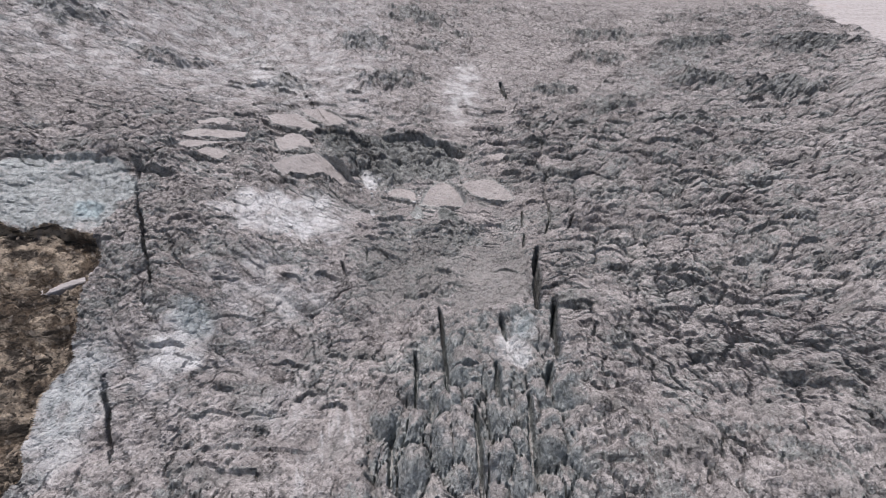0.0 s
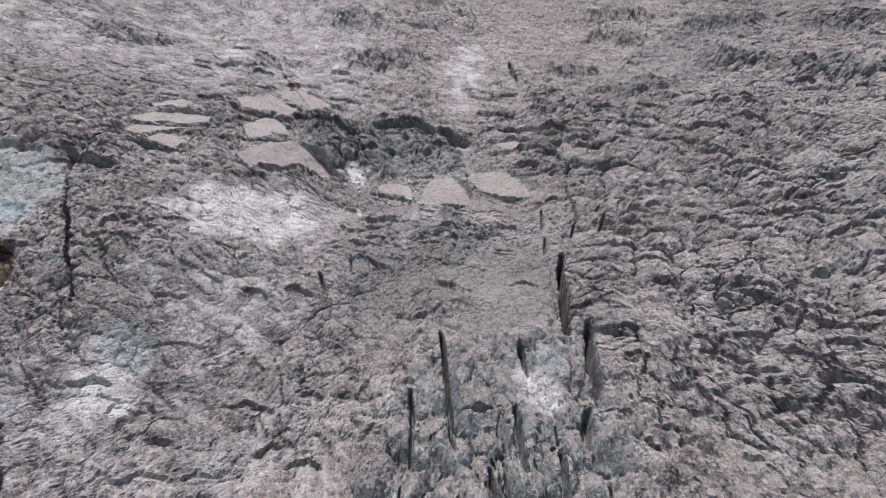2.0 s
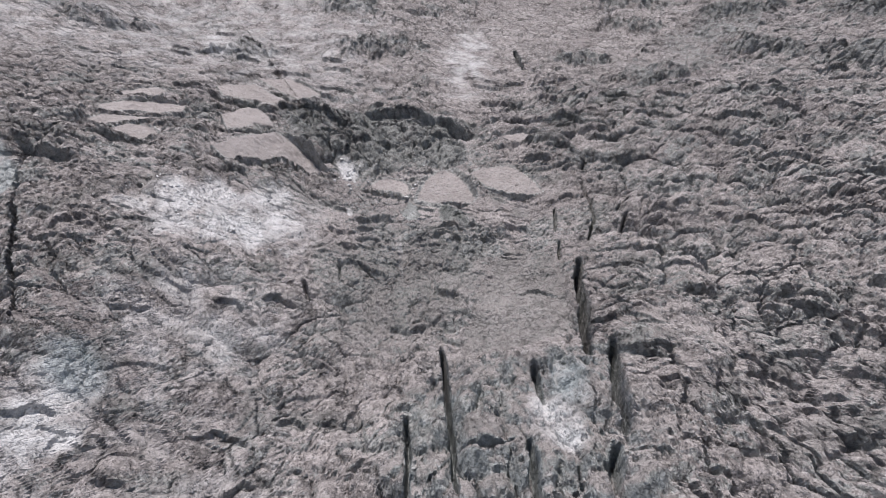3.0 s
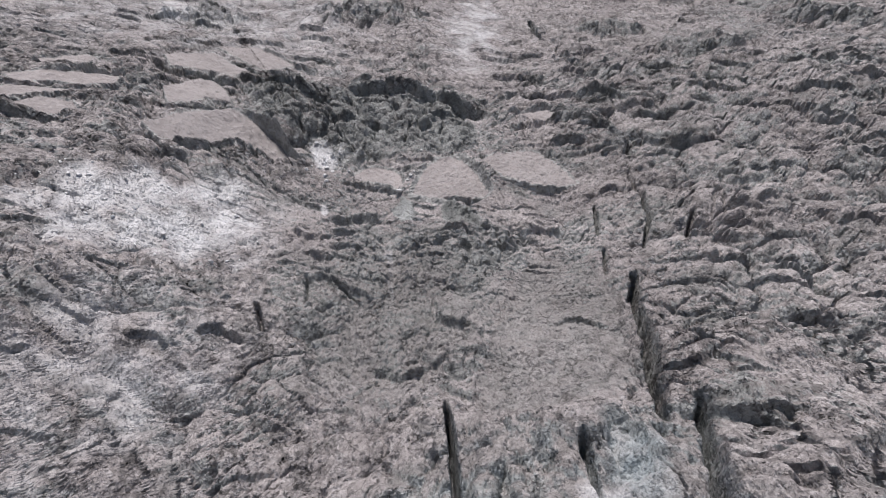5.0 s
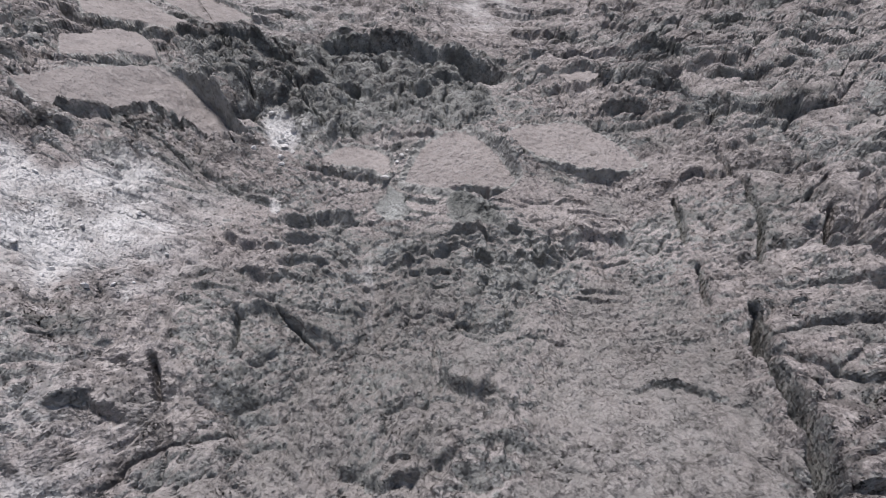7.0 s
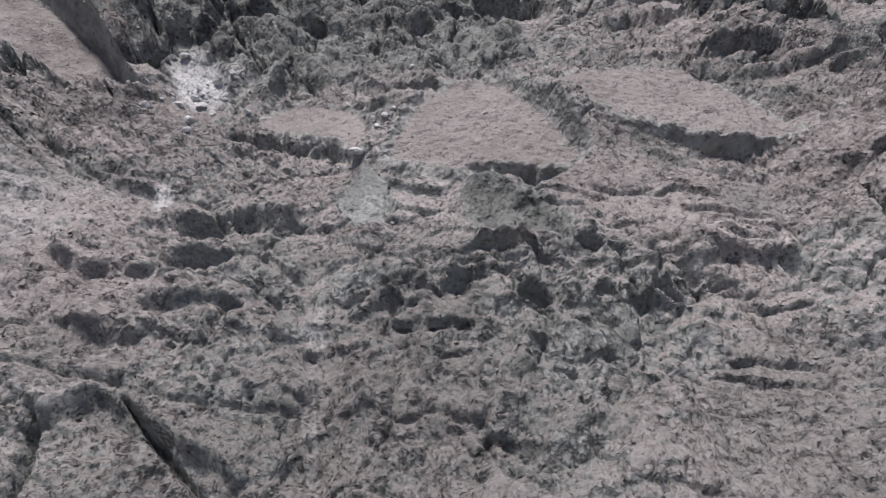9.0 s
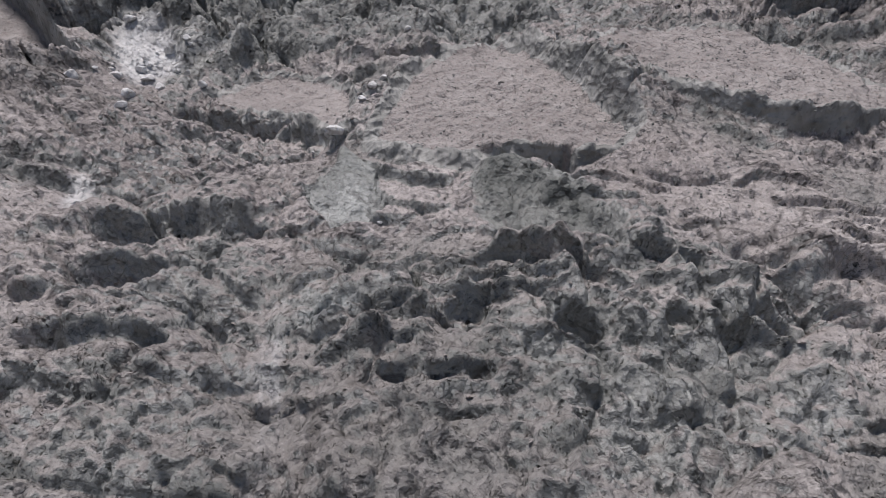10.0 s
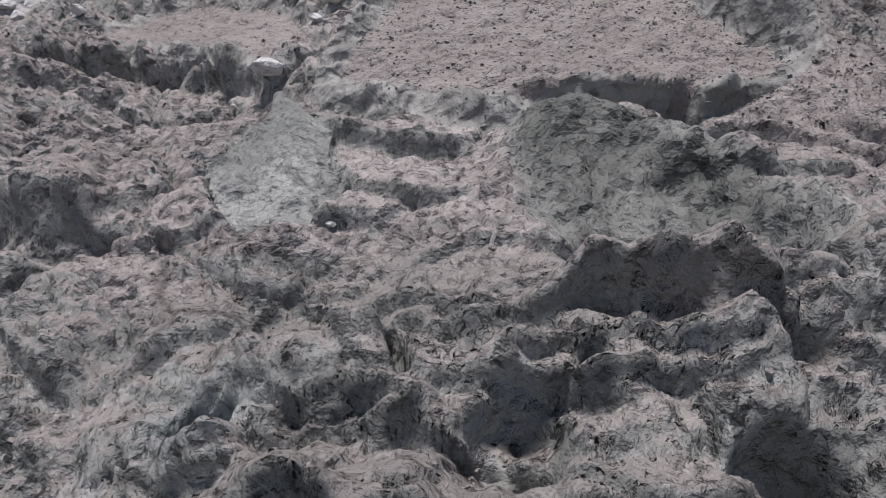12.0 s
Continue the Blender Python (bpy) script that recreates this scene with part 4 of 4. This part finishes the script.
def cut(name, key, material, parent=None):
    """One mesh object from all faces of the sheet that carry the key."""
    faces = BY_LABEL[key]
    used, flat = np.unique(QUADS[faces].ravel(), return_inverse=True)
    me = bpy.data.meshes.new(name)
    co = POINTS.reshape(-1, 3)[used]
    base_at = np.zeros(3)
    if parent is None:
        base_at = np.array((co[:, 0].mean(), co[:, 1].mean(), co[:, 2].min())) if key else np.zeros(3)
    else:
        base_at = np.array(parent.location)
    me.vertices.add(len(used))
    me.vertices.foreach_set("co", (co - base_at).astype(np.float32).ravel())
    me.loops.add(len(flat))
    me.loops.foreach_set("vertex_index", flat.astype(np.int32))
    me.polygons.add(len(faces))
    me.polygons.foreach_set("loop_start", np.arange(0, len(flat), 4, dtype=np.int32))
    me.polygons.foreach_set("use_smooth", SMOOTH[faces])
    me.update(calc_edges=True)
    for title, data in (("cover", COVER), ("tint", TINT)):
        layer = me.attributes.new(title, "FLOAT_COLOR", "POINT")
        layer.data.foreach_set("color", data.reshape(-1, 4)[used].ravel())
    me.materials.append(material)
    ob = new(name, me)
    if parent is None:
        ob.location = base_at
    else:
        ob.parent = parent
    return ob


order = np.argsort(label.ravel(), kind="stable")
keys, starts = np.unique(label.ravel()[order], return_index=True)
BY_LABEL = {int(k): order[a:b] for k, a, b in zip(keys, starts, list(starts[1:]) + [len(order)])}

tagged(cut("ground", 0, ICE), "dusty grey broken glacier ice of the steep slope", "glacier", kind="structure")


def gathered(name, key, first, count, material, core, piece, words, kind):
    """A thing at its own base with a core and the pieces cut from it as parts."""
    at = POINTS.reshape(-1, 3)[QUADS[BY_LABEL[first]].ravel()]
    thing = tagged(new(name), words, kind)
    thing.location = (at[:, 0].mean(), at[:, 1].mean(), at[:, 2].min())
    if key in BY_LABEL:
        cut(core, key, material, thing)
    for n in range(count):
        cut(piece, first + n, material, thing)


gathered("rock_outcrop", 1, 5000, N_ROCK, ROCK, "bedrock", "rock_ledge", "brown cracked bedrock cliff under the edge of the ice", "rock")
tagged(cut("snowfield", 2, SNOW), "pale dusty snowfield above the broken ice", "snow", kind="structure")
tagged(cut("snow_patch", 3, SNOW), "narrow strip of old white snow on the brown rock", "snow")
tagged(cut("ice_cliff", 4, ICE), "pale bluish fluted ice cliff above the bedrock", "ice cliff")
gathered("ice_wall", 5, 5500, N_WALL, ICE, "ice_core", "ice_buttress", "dark grey-green bare ice wall below a dusty brow", "ice wall")
tagged(cut("ice_boulder", 6, ICE), "rounded grey ice boulder standing out of the slope", "ice boulder")
tagged(cut("broken_ice_block", 7, ICE), "smooth grey ice block with sharp broken edges", "ice block")
tagged(cut("ice_apron", 8, ICE), "smooth dusty ice apron beside the deep crevasse", "ice apron")
for k, kind in enumerate(SLABS):
    top, side = BY_LABEL.get(20 + 2 * k), BY_LABEL.get(21 + 2 * k)
    if top is None or side is None:
        continue
    at = POINTS.reshape(-1, 3)[QUADS[top].ravel()]
    thing = new("ice_dome" if kind == "dome" else "ice_slab")
    thing.location = (at[:, 0].mean(), at[:, 1].mean(), at[:, 2].min())
    words = {"dome": "rounded ice dome covered in pinkish rock debris", "slab": "flat tilted ice slab covered in pinkish dust",
             "big_slab": "large smooth tilted ice slab under pinkish dust"}[kind]
    tagged(thing, words, "ice dome" if kind == "dome" else "ice slab", "debris-covered slabs on the slope")
    cut("debris_cover", 20 + 2 * k, DEBRIS, thing)
    cut("ice_edge", 21 + 2 * k, FACE, thing)["label"] = "broken grey ice edge"
for k in range(N_TOWERS):
    tagged(cut("ice_pinnacle", 1000 + k, ICE), "tall narrow grey-blue ice pinnacle between crevasses", "ice pinnacle", "pinnacles of the crevassed tongue")
for k in range(N_RIGHT):
    tagged(cut("ice_block", 2000 + k, ICE), "angular broken ice block with a dusty top", "ice block", "broken ice blocks of the slope")
for k in range(N_LEFT):
    tagged(cut("ice_hummock", 3000 + k, ICE), "broken grey ice hummock under pinkish rock dust", "ice hummock", "dusty ice hummocks of the slope")
for k in range(N_NEAR):
    tagged(cut("ice_lump", 4000 + k, ICE), "scalloped grey ice lump with a dusty pinkish top", "ice lump", "melted ice lumps below the domes")

# ---- loose pieces ----
random.seed(7)


def pebble_mesh(name, seed, material, flat=0.75, bite=0.28):
    """An angular stone with cut faces."""
    rnd = random.Random(seed)
    bm = bmesh.new()
    bmesh.ops.create_icosphere(bm, subdivisions=2, radius=0.5)
    cuts = [(Vector((rnd.uniform(-1, 1), rnd.uniform(-1, 1), rnd.uniform(-1, 1))).normalized(), rnd.uniform(0.5 - bite, 0.46)) for _ in range(9)]
    for v in bm.verts:
        for way, depth in cuts:
            over = v.co.dot(way) - depth
            if over > 0:
                v.co -= way * over
        v.co.z *= flat
    me = bpy.data.meshes.new(name)
    bm.to_mesh(me)
    bm.free()
    me.materials.append(material)
    return me


def clean_ice_material():
    n = Nodes("clean_broken_ice")
    mid, fine = n.noise(1.5, 5, 0.58), n.noise(6.0, 5, 0.6)
    color = n.mix(n.ramp(mid, 0.4, 0.62), (0.64, 0.648, 0.66), (0.52, 0.52, 0.525))
    color = n.mix(n.ramp(fine, 0.55, 0.68), color, (0.42, 0.41, 0.405))
    return n.finish(color, 0.55, [(mid, 0.25), (fine, 0.06)], 0.3)


CLEAN = clean_ice_material()
CHUNKS = [pebble_mesh("ice_chunk", k, CLEAN) for k in range(5)]
STONES = [pebble_mesh("stone", 20 + k, DEBRIS, 0.65) for k in range(4)]
FLAT_U, FLAT_V, FLAT_P = U.ravel(), V.ravel(), POINTS.reshape(-1, 3)


def set_down(name, meshes, u, v, size, words, kind, group):
    """One loose piece, sunk a little into the ground at u, v."""
    at = FLAT_P[np.argmin((FLAT_U - u) ** 2 + (FLAT_V - v) ** 2)]
    ob = new(name, random.choice(meshes))
    ob.location = (at[0], at[1] - 0.05 * size, at[2] + 0.15 * size)
    ob.rotation_euler = (random.uniform(-0.4, 0.8), random.uniform(-0.4, 0.4), random.uniform(0, 6.28))
    ob.scale = (size * random.uniform(0.8, 1.3), size * random.uniform(0.7, 1.0), size * random.uniform(0.7, 1.0))
    return tagged(ob, words, kind, group)


for u, v, size in ((-6.3, 5.3, 0.75), (-5.0, 7.6, 0.6), (-5.4, 6.9, 0.4), (-14.7, 0.9, 0.5), (-4.6, 8.3, 0.5), (-3.7, 12.6, 0.5), (-7.3, 5.2, 0.25), (-4.9, 0.0, 0.32), (-5.6, -0.3, 0.25), (-4.2, -0.2, 0.22)):
    set_down("ice_chunk", CHUNKS, u, v, size, "small clean white ice chunk on dirty ice", "ice chunk", "loose ice chunks")
for k in range(70):
    a, r = random.uniform(0, 6.28), math.sqrt(random.random())
    set_down("ice_chunk", CHUNKS, -34 + 13 * r * math.cos(a), -5 + 7 * r * math.sin(a), random.choice((0.25, 0.35, 0.45, 0.6)),
             "clean white ice chunk in crushed ice", "ice chunk", "loose ice chunks")
for k in range(26):
    set_down("ice_chunk", CHUNKS, random.gauss(-16, 1.2), random.gauss(12, 2.5), random.choice((0.3, 0.5, 0.8)), "clean white ice chunk in crushed ice", "ice chunk", "loose ice chunks")
for k in range(36):
    set_down("stone", STONES, random.uniform(-9, 14), random.uniform(-9, 13), random.choice((0.10, 0.14, 0.18, 0.24)), "angular grey stone lying on the ice", "stone", "loose stones")


def gravel(count):
    """Small stones strewn over the domes and the debris beside them."""
    spots = (oval(0.6, 7, 5.5, 5.5, 0, 0.1) > 0.5) | (oval(10.5, 9, 6.5, 5.5, 0, 0.1) > 0.5) | (oval(9, 1.2, 6.5, 3.0, -8, 0.2) > 0.5)
    where = np.flatnonzero(spots.ravel())
    pull = (GAP_U * GAP_V).ravel()[where].astype(np.float64)
    rng = np.random.default_rng(5)
    chosen = rng.choice(where, count, p=pull / pull.sum())
    corners = np.array([(1, 0, 0), (-1, 0, 0), (0, 1, 0), (0, -1, 0), (0, 0, 1), (0, 0, -1)], float)
    tris = np.array([(0, 2, 4), (2, 1, 4), (1, 3, 4), (3, 0, 4), (2, 0, 5), (1, 2, 5), (3, 1, 5), (0, 3, 5)])
    size = rng.choice((0.015, 0.022, 0.03, 0.04, 0.06), count, p=(0.3, 0.3, 0.2, 0.15, 0.05))[:, None, None]
    shape = corners[None] * rng.uniform(0.55, 1.3, (count, 6, 1)) * size
    turn = rng.uniform(0, 6.28, count)
    c, s = np.cos(turn)[:, None], np.sin(turn)[:, None]
    x, y = shape[..., 0] * c - shape[..., 1] * s, shape[..., 0] * s + shape[..., 1] * c
    verts = np.stack([x, y, shape[..., 2] * 0.7], -1) + FLAT_P[chosen][:, None] + np.array((0, 0, 0.004))
    faces = tris[None] + 6 * np.arange(count)[:, None, None]
    me = bpy.data.meshes.new("gravel")
    me.from_pydata(verts.reshape(-1, 3).tolist(), [], faces.reshape(-1, 3).tolist())
    me.materials.append(ICE)
    tagged(new("gravel", me), "fine grey gravel strewn over the debris-covered ice", "gravel", kind="stuff")


gravel(7000)
